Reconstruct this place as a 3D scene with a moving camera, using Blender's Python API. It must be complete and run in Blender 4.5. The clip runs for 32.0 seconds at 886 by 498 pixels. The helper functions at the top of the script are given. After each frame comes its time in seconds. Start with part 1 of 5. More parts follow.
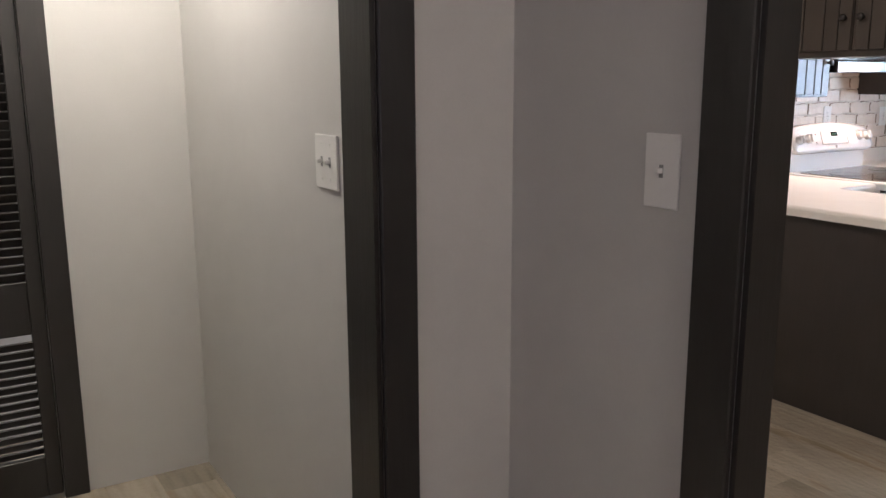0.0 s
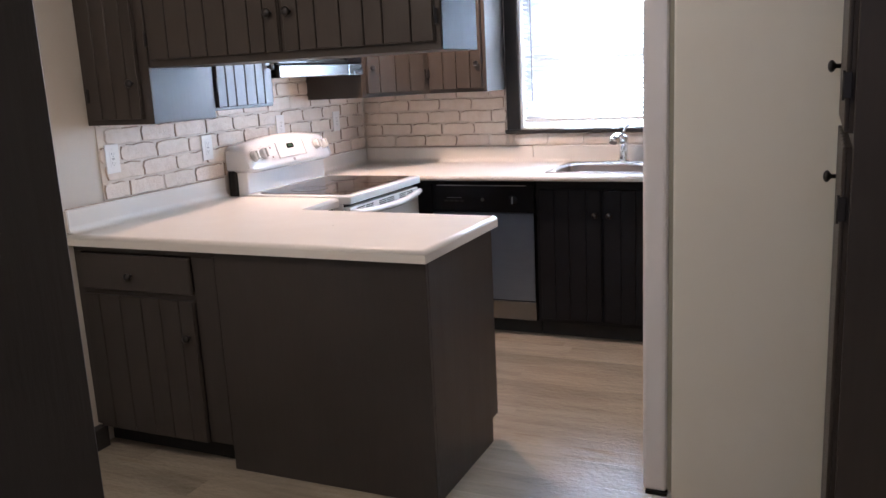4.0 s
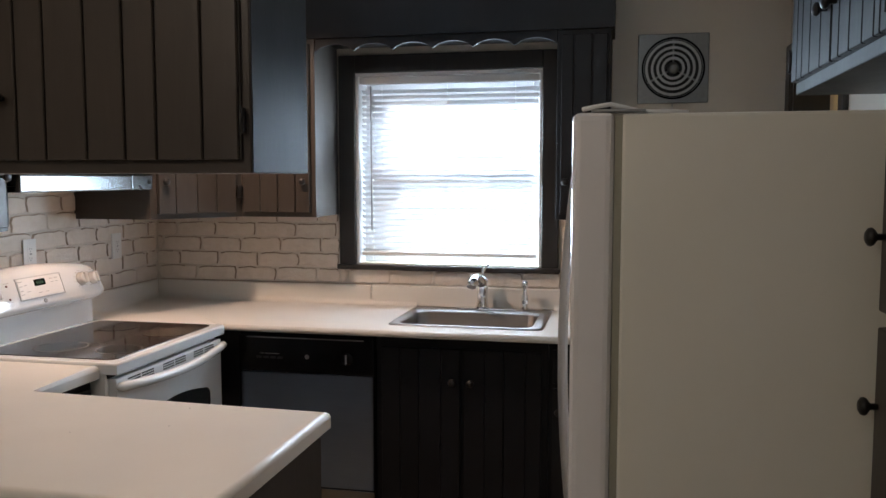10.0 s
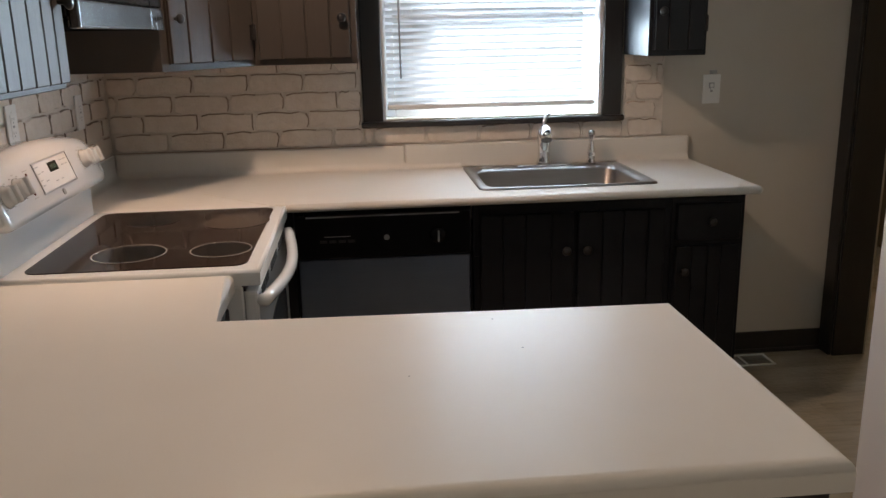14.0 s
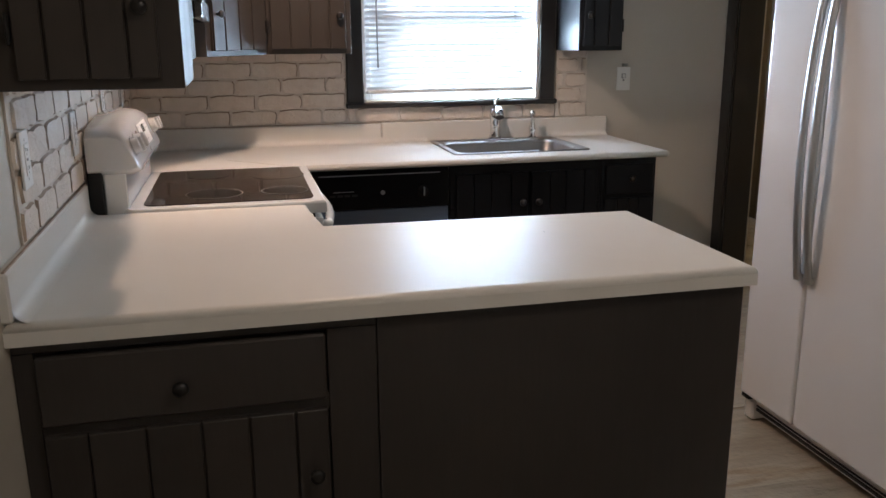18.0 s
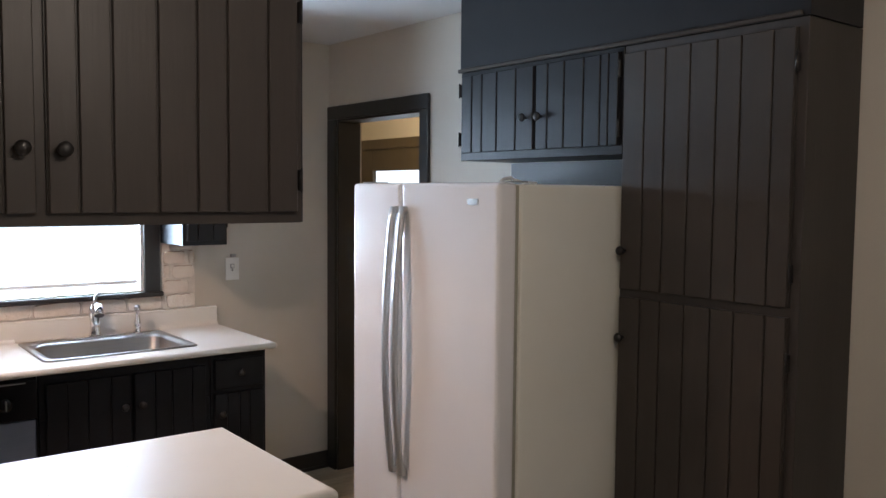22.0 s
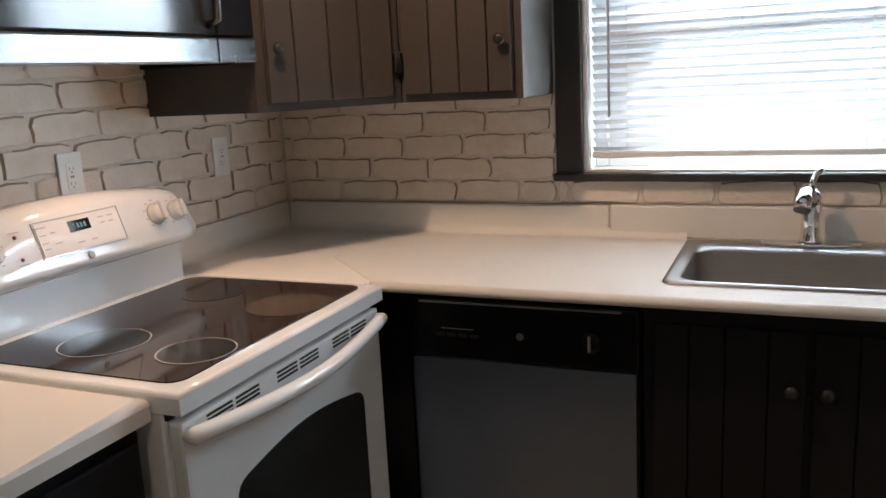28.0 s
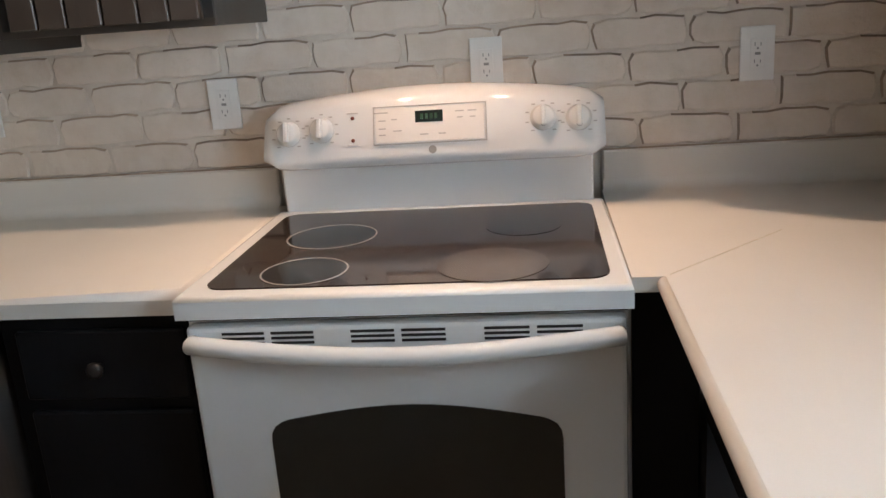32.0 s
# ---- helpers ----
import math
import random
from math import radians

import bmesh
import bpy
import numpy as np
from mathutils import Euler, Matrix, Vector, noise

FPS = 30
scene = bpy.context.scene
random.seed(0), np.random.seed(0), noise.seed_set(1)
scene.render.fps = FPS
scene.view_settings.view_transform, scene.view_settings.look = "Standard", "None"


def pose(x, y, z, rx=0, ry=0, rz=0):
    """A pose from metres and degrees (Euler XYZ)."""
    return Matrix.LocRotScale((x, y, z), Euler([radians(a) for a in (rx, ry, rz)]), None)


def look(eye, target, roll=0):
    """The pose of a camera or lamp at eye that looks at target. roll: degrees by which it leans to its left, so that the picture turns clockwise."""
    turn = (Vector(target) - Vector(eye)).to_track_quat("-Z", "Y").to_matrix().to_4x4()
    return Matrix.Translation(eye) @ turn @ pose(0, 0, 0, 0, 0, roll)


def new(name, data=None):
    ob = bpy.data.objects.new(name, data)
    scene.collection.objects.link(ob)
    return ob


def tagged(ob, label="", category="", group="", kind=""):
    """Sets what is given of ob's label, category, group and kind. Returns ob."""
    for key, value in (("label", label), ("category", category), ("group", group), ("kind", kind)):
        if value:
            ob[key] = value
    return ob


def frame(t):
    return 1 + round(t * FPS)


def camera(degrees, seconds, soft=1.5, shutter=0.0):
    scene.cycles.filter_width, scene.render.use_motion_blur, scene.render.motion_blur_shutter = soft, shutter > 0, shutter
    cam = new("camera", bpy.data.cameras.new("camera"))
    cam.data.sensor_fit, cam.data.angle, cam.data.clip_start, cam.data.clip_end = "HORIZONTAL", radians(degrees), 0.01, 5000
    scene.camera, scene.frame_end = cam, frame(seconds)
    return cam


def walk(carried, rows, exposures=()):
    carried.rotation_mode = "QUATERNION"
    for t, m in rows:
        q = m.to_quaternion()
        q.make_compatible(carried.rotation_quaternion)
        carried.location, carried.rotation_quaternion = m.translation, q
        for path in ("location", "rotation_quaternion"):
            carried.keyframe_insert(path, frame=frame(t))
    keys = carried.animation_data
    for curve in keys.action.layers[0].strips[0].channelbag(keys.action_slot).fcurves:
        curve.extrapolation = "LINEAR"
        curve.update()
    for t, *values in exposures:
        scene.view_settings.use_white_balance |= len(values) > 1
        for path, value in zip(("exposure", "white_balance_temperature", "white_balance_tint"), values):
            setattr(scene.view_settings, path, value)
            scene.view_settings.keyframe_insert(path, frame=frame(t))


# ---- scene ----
cam = camera(56.1, 32.0)
PATH = [
    (0, (0.833, -0.453, 1.455), (1.862, 1.216, 1.058), -0.3),
    (0.1, (0.83, -0.492, 1.459), (1.909, 1.14, 1.044), -0.8),
    (0.3, (0.85, -0.548, 1.447), (2.045, 0.995, 1.008), -1.4),
    (0.5, (0.876, -0.57, 1.433), (2.156, 0.891, 0.956), -1.9),
    (1, (0.928, -0.537, 1.401), (2.401, 0.698, 0.848), -1.5),
    (1.5, (1.013, -0.406, 1.396), (2.67, 0.54, 0.794), -1.6),
    (2, (1.047, -0.349, 1.379), (2.786, 0.413, 0.749), -1.5),
    (2.5, (1.18, -0.316, 1.391), (2.939, 0.384, 0.743), -1.3),
    (3, (1.367, -0.281, 1.435), (3.132, 0.461, 0.859), -2.5),
    (3.5, (1.503, -0.201, 1.437), (3.266, 0.594, 0.927), -2.9),
    (4, (1.662, -0.042, 1.464), (3.441, 0.775, 1.054), -2.9),
    (4.5, (1.799, 0.039, 1.465), (3.586, 0.859, 1.094), -2.8),
    (6.5, (2.072, 0.047, 1.551), (3.836, 0.969, 1.348), -2.1),
    (7, (2.091, 0.064, 1.56), (3.905, 0.892, 1.407), -1.4),
    (7.5, (2.091, 0.071, 1.565), (3.93, 0.846, 1.435), -1.2),
    (8, (2.102, 0.096, 1.561), (3.967, 0.81, 1.44), -1.1),
    (8.5, (2.153, 0.162, 1.535), (4.065, 0.732, 1.405), -1.1),
    (9, (2.325, 0.188, 1.528), (4.263, 0.652, 1.367), -1),
    (9.5, (2.483, 0.216, 1.545), (4.423, 0.675, 1.387), -0.8),
    (10, (2.614, 0.351, 1.533), (4.563, 0.77, 1.365), 0),
    (10.5, (2.721, 0.576, 1.527), (4.687, 0.911, 1.369), 0.7),
    (11, (2.784, 0.726, 1.495), (4.747, 1.07, 1.32), 0.8),
    (11.5, (2.951, 0.839, 1.469), (4.886, 1.223, 1.139), -1.9),
    (12, (2.991, 0.954, 1.473), (4.948, 1.166, 1.124), -1.5),
    (12.5, (2.943, 1.152, 1.461), (4.906, 1.189, 1.078), -1.4),
    (13, (2.945, 1.326, 1.449), (4.884, 1.196, 0.977), -1.5),
    (13.5, (3.099, 1.526, 1.452), (5.031, 1.39, 0.951), -1.5),
    (15.5, (2.974, 2.041, 1.495), (4.874, 1.641, 1.016), 0.2),
    (16, (2.737, 2.021, 1.489), (4.648, 1.641, 1.039), 0),
    (16.5, (2.591, 2.041, 1.487), (4.513, 1.705, 1.048), -0.7),
    (17, (2.529, 2.155, 1.449), (4.451, 1.842, 0.992), -0.6),
    (17.5, (2.466, 2.24, 1.433), (4.369, 1.861, 0.951), -0.8),
    (18, (2.4, 2.236, 1.43), (4.283, 1.782, 0.934), -0.4),
    (18.5, (2.34, 2.195, 1.404), (4.204, 1.748, 0.835), -0.8),
    (19, (2.327, 2.211, 1.402), (4.121, 1.601, 0.761), -0.5),
    (19.5, (2.326, 2.265, 1.418), (4.09, 1.578, 0.774), 0.8),
    (20, (2.327, 2.261, 1.479), (4.083, 1.461, 0.954), 1.3),
    (20.5, (2.345, 2.202, 1.517), (4.027, 1.213, 1.081), 1.8),
    (21, (2.345, 2.141, 1.543), (3.934, 0.989, 1.159), 1.6),
    (21.5, (2.337, 2.123, 1.579), (3.895, 0.9, 1.306), 1.1),
    (22, (2.328, 2.114, 1.622), (3.897, 0.881, 1.488), 0.5),
    (22.5, (2.319, 2.114, 1.646), (3.891, 0.878, 1.587), -0.1),
    (23, (2.323, 2.111, 1.659), (3.907, 0.889, 1.648), -0.5),
    (23.5, (2.324, 2.128, 1.659), (4.013, 1.058, 1.666), -1.2),
    (24, (2.356, 2.135, 1.638), (4.194, 1.346, 1.634), -1.2),
    (24.5, (2.413, 2.08, 1.607), (4.354, 1.603, 1.539), -1.4),
    (25, (2.582, 2.027, 1.56), (4.563, 1.785, 1.432), -2.2),
    (25.5, (2.813, 1.873, 1.547), (4.807, 1.759, 1.437), -3.9),
    (26, (2.987, 1.571, 1.52), (4.983, 1.608, 1.387), -4),
    (26.5, (3.202, 1.371, 1.454), (5.161, 1.594, 1.123), -3.3),
    (27.5, (3.735, 1.045, 1.435), (5.607, 1.62, 1.03), -3),
    (28.5, (4.269, 1.025, 1.43), (6.002, 1.929, 1.004), -3.1),
    (29, (4.538, 1.052, 1.434), (6.222, 2.034, 0.982), -3.7),
    (29.5, (4.738, 1.064, 1.429), (6.136, 2.422, 0.982), -5.3),
    (30, (4.92, 1.114, 1.414), (6.067, 2.683, 0.943), -4.8),
    (30.5, (5.179, 1.149, 1.401), (6.056, 2.909, 1.032), -4.5),
    (31, (5.396, 0.995, 1.336), (5.857, 2.882, 0.861), -5.8),
    (31.5, (5.578, 0.826, 1.355), (5.785, 2.737, 0.803), -3.4),
    (32, (5.672, 0.721, 1.357), (5.428, 2.628, 0.805), -4.1),
]
walk(cam, [(t, look(eye, target, roll)) for t, eye, target, roll in PATH],
     exposures=[(0.0, 1.12, 6300, 18), (1.0, 1.28, 6300, 20), (2.5, 1.20, 6250, 22), (4.5, 0.80, 6200, 19), (6.5, 0.3, 6300, 15), (9.0, 0.2, 6700, 15), (11.0, -0.25, 6700, 13), (12.0, -0.45, 7300, 13), (13.0, -0.35, 7100, 13),
                (16.0, -0.12, 6900, 15), (17.5, 0.05, 6600, 13), (19.0, 0.05, 6100, 15), (21.0, 0.52, 6300, 15), (22.0, 0.48, 6400, 16), (23.0, 0.55, 6400, 17), (24.0, 0.48, 6400, 17), (25.0, 0.28, 6400, 18), (26.0, 0.05, 6500, 20), (28.5, -0.2, 7700, 14),
                (29.0, -0.35, 9000, 17), (30.0, 0.05, 8000, 15), (31.0, 0.02, 7000, 14), (32.0, 0.02, 7000, 13)])

# ---- plan, in metres ----
HALL_X, WALL_X = 1.987, 2.070            # wall with the doorway: hall face, kitchen face
DOOR_S, DOOR_N = -0.382, 0.447          # the doorway's jambs
EAST, NORTH, SOUTH, CEIL = 6.55, 2.74, -0.402, 2.465
COUNTER = 0.914
UP_BOT, UP_TOP = 1.357, 2.165          # upper cabinets
RX0, RX1 = 5.046, 5.808                # range

# ---- world and light ----
world = bpy.data.worlds.new("world")
scene.world = world
world.use_nodes = True
wn = world.node_tree.nodes
sky = wn.new("ShaderNodeTexSky")
sky.sky_type, sky.sun_disc, sky.sun_elevation, sky.sun_rotation = "NISHITA", False, radians(40), radians(200)
world.node_tree.links.new(sky.outputs["Color"], wn["Background"].inputs["Color"])
wn["Background"].inputs["Strength"].default_value = 0.1


def lamp(name, kind, m, power, colour, size=0.1, size_y=None, **more):
    data = bpy.data.lights.new(name, kind)
    data.energy, data.color = power, colour
    if kind == "AREA":
        data.shape, data.size, data.size_y = "RECTANGLE", size, size_y or size
    elif kind == "SUN":
        data.angle = size
    else:
        data.shadow_soft_size = size
    if kind == "SPOT":
        data.spot_size, data.spot_blend = more.get("spot", 2.0), 0.6
    ob = new(name, data)
    ob.matrix_world = m
    return ob


lamp("sun", "SUN", look((20, 15, 13), (0, 0, 0)), 2.5, (1.0, 0.96, 0.90), radians(0.5))
for wy, wz, sy, sz, lw in ((1.10, 1.745, 0.72, 0.25, 34), (1.07, 1.315, 0.66, 0.33, 38)):
    lamp("window_daylight", "AREA", look((6.615, wy, wz), (5.0, wy, wz - 0.45)), lw, (0.60, 0.81, 1.0), sy, sz)
lamp("kitchen_ceiling_bulb", "SPOT", pose(5.48, 1.97, 2.345), 56, (1.0, 0.73, 0.55), 0.045, spot=radians(158))
for lx in (5.31, 5.59):
    lamp("cooktop_bulb", "SPOT", pose(lx, 2.385, 1.476), 3.6, (1.0, 0.66, 0.46), 0.018, spot=radians(114))
lamp("dining_ceiling_bulb", "POINT", pose(2.80, 1.42, 2.29), 15, (1.0, 0.89, 0.74), 0.16)
lamp("hall_ceiling_bulb", "POINT", pose(1.2, 1.95, 2.28), 14.5, (1.0, 0.97, 0.83), 0.06)
# Unseen fills added to brighten the entry walls; no window or fixture there.
lamp("entry_west_fill", "AREA", look((-0.55, -0.5, 1.6), (2.0, 0.1, 1.2)), 1.9, (0.90, 0.84, 1.0), 0.9, 1.2)
lamp("entry_south_fill", "POINT", pose(1.62, -1.25, 2.2), 10, (1.0, 0.92, 0.82), 0.06)
lamp("porch_bulb", "POINT", pose(6.9, -0.95, 2.3), 11, (1.0, 0.80, 0.52), 0.05)


# ---- materials ----
def nodes_of(name):
    m = bpy.data.materials.new(name)
    m.use_nodes = True
    nt = m.node_tree
    return m, nt, nt.nodes["Principled BSDF"]


def ramp(nt, fac, stops):
    r = nt.nodes.new("ShaderNodeValToRGB")
    while len(r.color_ramp.elements) < len(stops):
        r.color_ramp.elements.new(0.5)
    for e, (p, c) in zip(r.color_ramp.elements, stops):
        e.position, e.color = p, (*c, 1)
    nt.links.new(fac, r.inputs["Fac"])
    return r.outputs["Color"]


def coords(nt, scale=(1, 1, 1), shift=False):
    g = nt.nodes.new("ShaderNodeNewGeometry")
    mp = nt.nodes.new("ShaderNodeMapping")
    mp.inputs["Scale"].default_value = scale
    nt.links.new(g.outputs["Position"], mp.inputs["Vector"])
    if shift:
        info = nt.nodes.new("ShaderNodeObjectInfo")
        mul = nt.nodes.new("ShaderNodeMath")
        mul.operation = "MULTIPLY"
        mul.inputs[1].default_value = 37.0
        nt.links.new(info.outputs["Random"], mul.inputs[0])
        comb = nt.nodes.new("ShaderNodeCombineXYZ")
        for i in range(3):
            nt.links.new(mul.outputs[0], comb.inputs[i])
        nt.links.new(comb.outputs[0], mp.inputs["Location"])
    return mp.outputs["Vector"]


def noise_of(nt, vec, scale, detail=4.0, rough=0.6):
    n = nt.nodes.new("ShaderNodeTexNoise")
    n.inputs["Scale"].default_value, n.inputs["Detail"].default_value, n.inputs["Roughness"].default_value = scale, detail, rough
    nt.links.new(vec, n.inputs["Vector"])
    return n.outputs["Fac"]


def bump_of(nt, bsdf, height, strength, distance=0.01):
    b = nt.nodes.new("ShaderNodeBump")
    b.inputs["Strength"].default_value, b.inputs["Distance"].default_value = strength, distance
    nt.links.new(height, b.inputs["Height"])
    nt.links.new(b.outputs["Normal"], bsdf.inputs["Normal"])


def shade(c, k):
    return tuple(min(1.0, v * k) for v in c)


def surface(name, colour, rough, metal=0.0, vary=0.08, stretch=(1, 1, 1), grain=60.0, bump=0.15, rvary=0.08, coat=0.0, random_tone=0.0, spread=0.005, spec=0.5):
    """A painted, plastic or metal surface: broad tone drift, fine grain in colour, gloss and relief."""
    m, nt, b = nodes_of(name)
    broad = noise_of(nt, coords(nt, shift=random_tone > 0), 2.3, 3.0)
    fine = noise_of(nt, coords(nt, stretch), grain, 5.0)
    base = ramp(nt, broad, [(0.3, shade(colour, 1 - vary)), (0.7, shade(colour, 1 + vary))])
    mix = nt.nodes.new("ShaderNodeMix")
    mix.data_type, mix.blend_type = "RGBA", "MULTIPLY"
    mix.inputs[0].default_value = 1.0
    nt.links.new(base, mix.inputs[6])
    nt.links.new(ramp(nt, fine, [(0.3, (1 - vary,) * 3), (0.7, (1.0,) * 3)]), mix.inputs[7])
    out = mix.outputs[2]
    if random_tone:
        info = nt.nodes.new("ShaderNodeObjectInfo")
        tone = nt.nodes.new("ShaderNodeMix")
        tone.data_type, tone.blend_type = "RGBA", "MULTIPLY"
        tone.inputs[0].default_value = 1.0
        nt.links.new(out, tone.inputs[6])
        nt.links.new(ramp(nt, info.outputs["Random"], [(0.0, (1 - random_tone,) * 3), (1.0, (1.0,) * 3)]), tone.inputs[7])
        out = tone.outputs[2]
    nt.links.new(out, b.inputs["Base Color"])
    rr = nt.nodes.new("ShaderNodeMapRange")
    rr.inputs["To Min"].default_value, rr.inputs["To Max"].default_value = max(0.02, rough - rvary), min(1, rough + rvary)
    nt.links.new(noise_of(nt, coords(nt, stretch), 9.0, 3.0), rr.inputs["Value"])
    nt.links.new(rr.outputs["Result"], b.inputs["Roughness"])
    b.inputs["Metallic"].default_value = metal
    b.inputs["Coat Weight"].default_value = coat
    b.inputs["Specular IOR Level"].default_value = spec
    if bump:
        bump_of(nt, b, fine, bump, spread)
    return m


CAB = surface("dark_cabinet_paint", (0.053, 0.0435, 0.0365), 0.40, vary=0.09, stretch=(1, 1, 0.08), grain=90, bump=0.09, rvary=0.05, random_tone=0.10, spec=0.32)
TRIM = surface("dark_trim_paint", (0.026, 0.023, 0.021), 0.40, vary=0.14, stretch=(1, 1, 0.1), grain=70, bump=0.15)
BASEPAINT = surface("dark_base_cabinet_paint", (0.045, 0.037, 0.032), 0.45, vary=0.14, stretch=(1, 1, 0.08), grain=90, bump=0.07, random_tone=0.10)
# Same dark paint, its shade put into the colour for the sink-side base run.
SHADEDBASE = surface("dark_paint_shaded_base", (0.0100, 0.0102, 0.0118), 0.48, vary=0.10, stretch=(1, 1, 0.08), grain=90, bump=0.06, spec=0.16)
# Cabinet paint with shade put into the colour: soffits, valance, end panel, over-fridge.
SHADEDUPPER = surface("dark_paint_shaded_upper", (0.012, 0.012, 0.014), 0.42, vary=0.12, stretch=(1, 1, 0.3), grain=60, bump=0.06, spec=0.3)
WALL = surface("greige_wall_paint", (0.56, 0.51, 0.44), 0.62, vary=0.03, grain=180, bump=0.10, spread=0.002)
HALLWALL = surface("pale_hall_paint", (0.57, 0.555, 0.53), 0.62, vary=0.03, grain=180, bump=0.10, spread=0.002)
CREAM = surface("cream_wall_paint", (0.68, 0.62, 0.50), 0.62, vary=0.03, grain=180, bump=0.10, spread=0.002)
CEILING = surface("white_ceiling_paint", (0.66, 0.65, 0.645), 0.8, vary=0.02, grain=120, bump=0.12, spread=0.003)
LAMINATE = surface("off_white_laminate", (0.74, 0.705, 0.65), 0.40, vary=0.025, grain=420, bump=0.03, rvary=0.09, spread=0.001, spec=0.28)
ENAMEL = surface("white_enamel", (0.79, 0.81, 0.81), 0.07, vary=0.015, grain=200, bump=0.008, rvary=0.03, coat=0.2, spread=0.001)
FRIDGEW = surface("white_glossy_steel", (0.80, 0.78, 0.775), 0.11, vary=0.02, grain=500, bump=0.035, rvary=0.05, spread=0.0012)
FRIDGESIDE = surface("cream_textured_steel", (0.80, 0.78, 0.69), 0.45, vary=0.02, grain=650, bump=0.14, rvary=0.05, spread=0.0012)
PLASTIC = surface("white_plastic", (0.80, 0.79, 0.76), 0.37, vary=0.02, grain=120, bump=0.02)
GREYPLASTIC = surface("grey_plastic", (0.30, 0.30, 0.29), 0.45, vary=0.05, grain=120, bump=0.03)
BLACK = surface("black_plastic", (0.007, 0.007, 0.008), 0.19, vary=0.10, grain=120, bump=0.03, rvary=0.05, spec=0.22)
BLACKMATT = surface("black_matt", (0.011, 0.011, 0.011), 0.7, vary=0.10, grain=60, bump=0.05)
GLASSTOP = surface("dark_ceramic_glass", (0.027, 0.017, 0.014), 0.06, vary=0.25, grain=30, bump=0.0, rvary=0.03, spec=0.34)
OVENGLASS = surface("dark_oven_glass", (0.016, 0.018, 0.018), 0.12, vary=0.1, grain=30, bump=0.0, rvary=0.03)
STEEL = surface("brushed_stainless", (0.27, 0.275, 0.275), 0.26, metal=1.0, rvary=0.05, vary=0.06, stretch=(1, 0.04, 1), grain=160, bump=0.05, spread=0.001)
STEELDW = surface("brushed_dark_stainless", (0.25, 0.31, 0.41), 0.38, metal=1.0, rvary=0.04, vary=0.06, stretch=(1, 0.04, 1), grain=160, bump=0.05, spread=0.001)
CHROME = surface("chrome", (0.80, 0.80, 0.81), 0.08, metal=1.0, vary=0.02, grain=40, bump=0.0, rvary=0.03)
SINKSTEEL = surface("satin_sink_steel", (0.33, 0.30, 0.28), 0.36, metal=1.0, vary=0.08, stretch=(1, 0.06, 1), grain=140, bump=0.05, spread=0.001)
GREYMETAL = surface("worn_grey_metal", (0.42, 0.42, 0.41), 0.38, metal=0.9, vary=0.10, grain=80, bump=0.06)
HANDLE = surface("satin_grey_handle", (0.56, 0.57, 0.58), 0.33, metal=0.75, vary=0.015, grain=30, bump=0.0, rvary=0.03)
FANMETAL = surface("grey_fan_metal", (0.27, 0.28, 0.28), 0.40, metal=0.75, vary=0.12, grain=60, bump=0.06)
JOINTBROWN = surface("brown_joint_line", (0.47, 0.365, 0.28), 0.7, vary=0.38, grain=30, bump=0.1)
GASKET = surface("dull_cream_gasket", (0.30, 0.29, 0.23), 0.6, vary=0.05, grain=120, bump=0.03)
BRONZE = surface("dark_bronze_knob", (0.018, 0.016, 0.015), 0.34, metal=0.2, vary=0.15, grain=90, bump=0.04)
RING = surface("pale_ring_print", (0.34, 0.325, 0.31), 0.2, vary=0.02, grain=90, bump=0.0)
BURNER = surface("burner_zone", (0.006, 0.006, 0.007), 0.10, vary=0.2, grain=40, bump=0.0, rvary=0.03, spec=0.35)


def make_burnt():
    """Scorched cooking zone: a brown swirl of worn rings, centred on the zone."""
    m, nt, b = nodes_of("worn_burner_zone")
    tc = nt.nodes.new("ShaderNodeTexCoord")
    mp = nt.nodes.new("ShaderNodeMapping")
    mp.inputs["Location"].default_value = (-0.156, 0.290, -0.925)
    nt.links.new(tc.outputs["Object"], mp.inputs["Vector"])
    far = nt.nodes.new("ShaderNodeVectorMath")
    far.operation = "LENGTH"
    nt.links.new(mp.outputs["Vector"], far.inputs[0])
    cloud = noise_of(nt, mp.outputs["Vector"], 22.0, 5.0)
    add = nt.nodes.new("ShaderNodeMath")
    add.operation = "MULTIPLY_ADD"
    add.inputs[1].default_value = 0.045
    nt.links.new(cloud, add.inputs[0])
    nt.links.new(far.outputs["Value"], add.inputs[2])
    norm = nt.nodes.new("ShaderNodeMath")
    norm.operation = "MULTIPLY"
    norm.inputs[1].default_value = 5.3
    nt.links.new(add.outputs[0], norm.inputs[0])
    dark, pale = (0.010, 0.009, 0.008), (0.095, 0.070, 0.053)
    nt.links.new(ramp(nt, norm.outputs[0], [(0.16, (0.05, 0.038, 0.030)), (0.36, pale), (0.50, (0.060, 0.045, 0.036)), (0.62, (0.066, 0.050, 0.040)), (0.72, (0.022, 0.018, 0.015)), (0.86, dark)]), b.inputs["Base Color"])
    b.inputs["Roughness"].default_value = 0.16
    return m


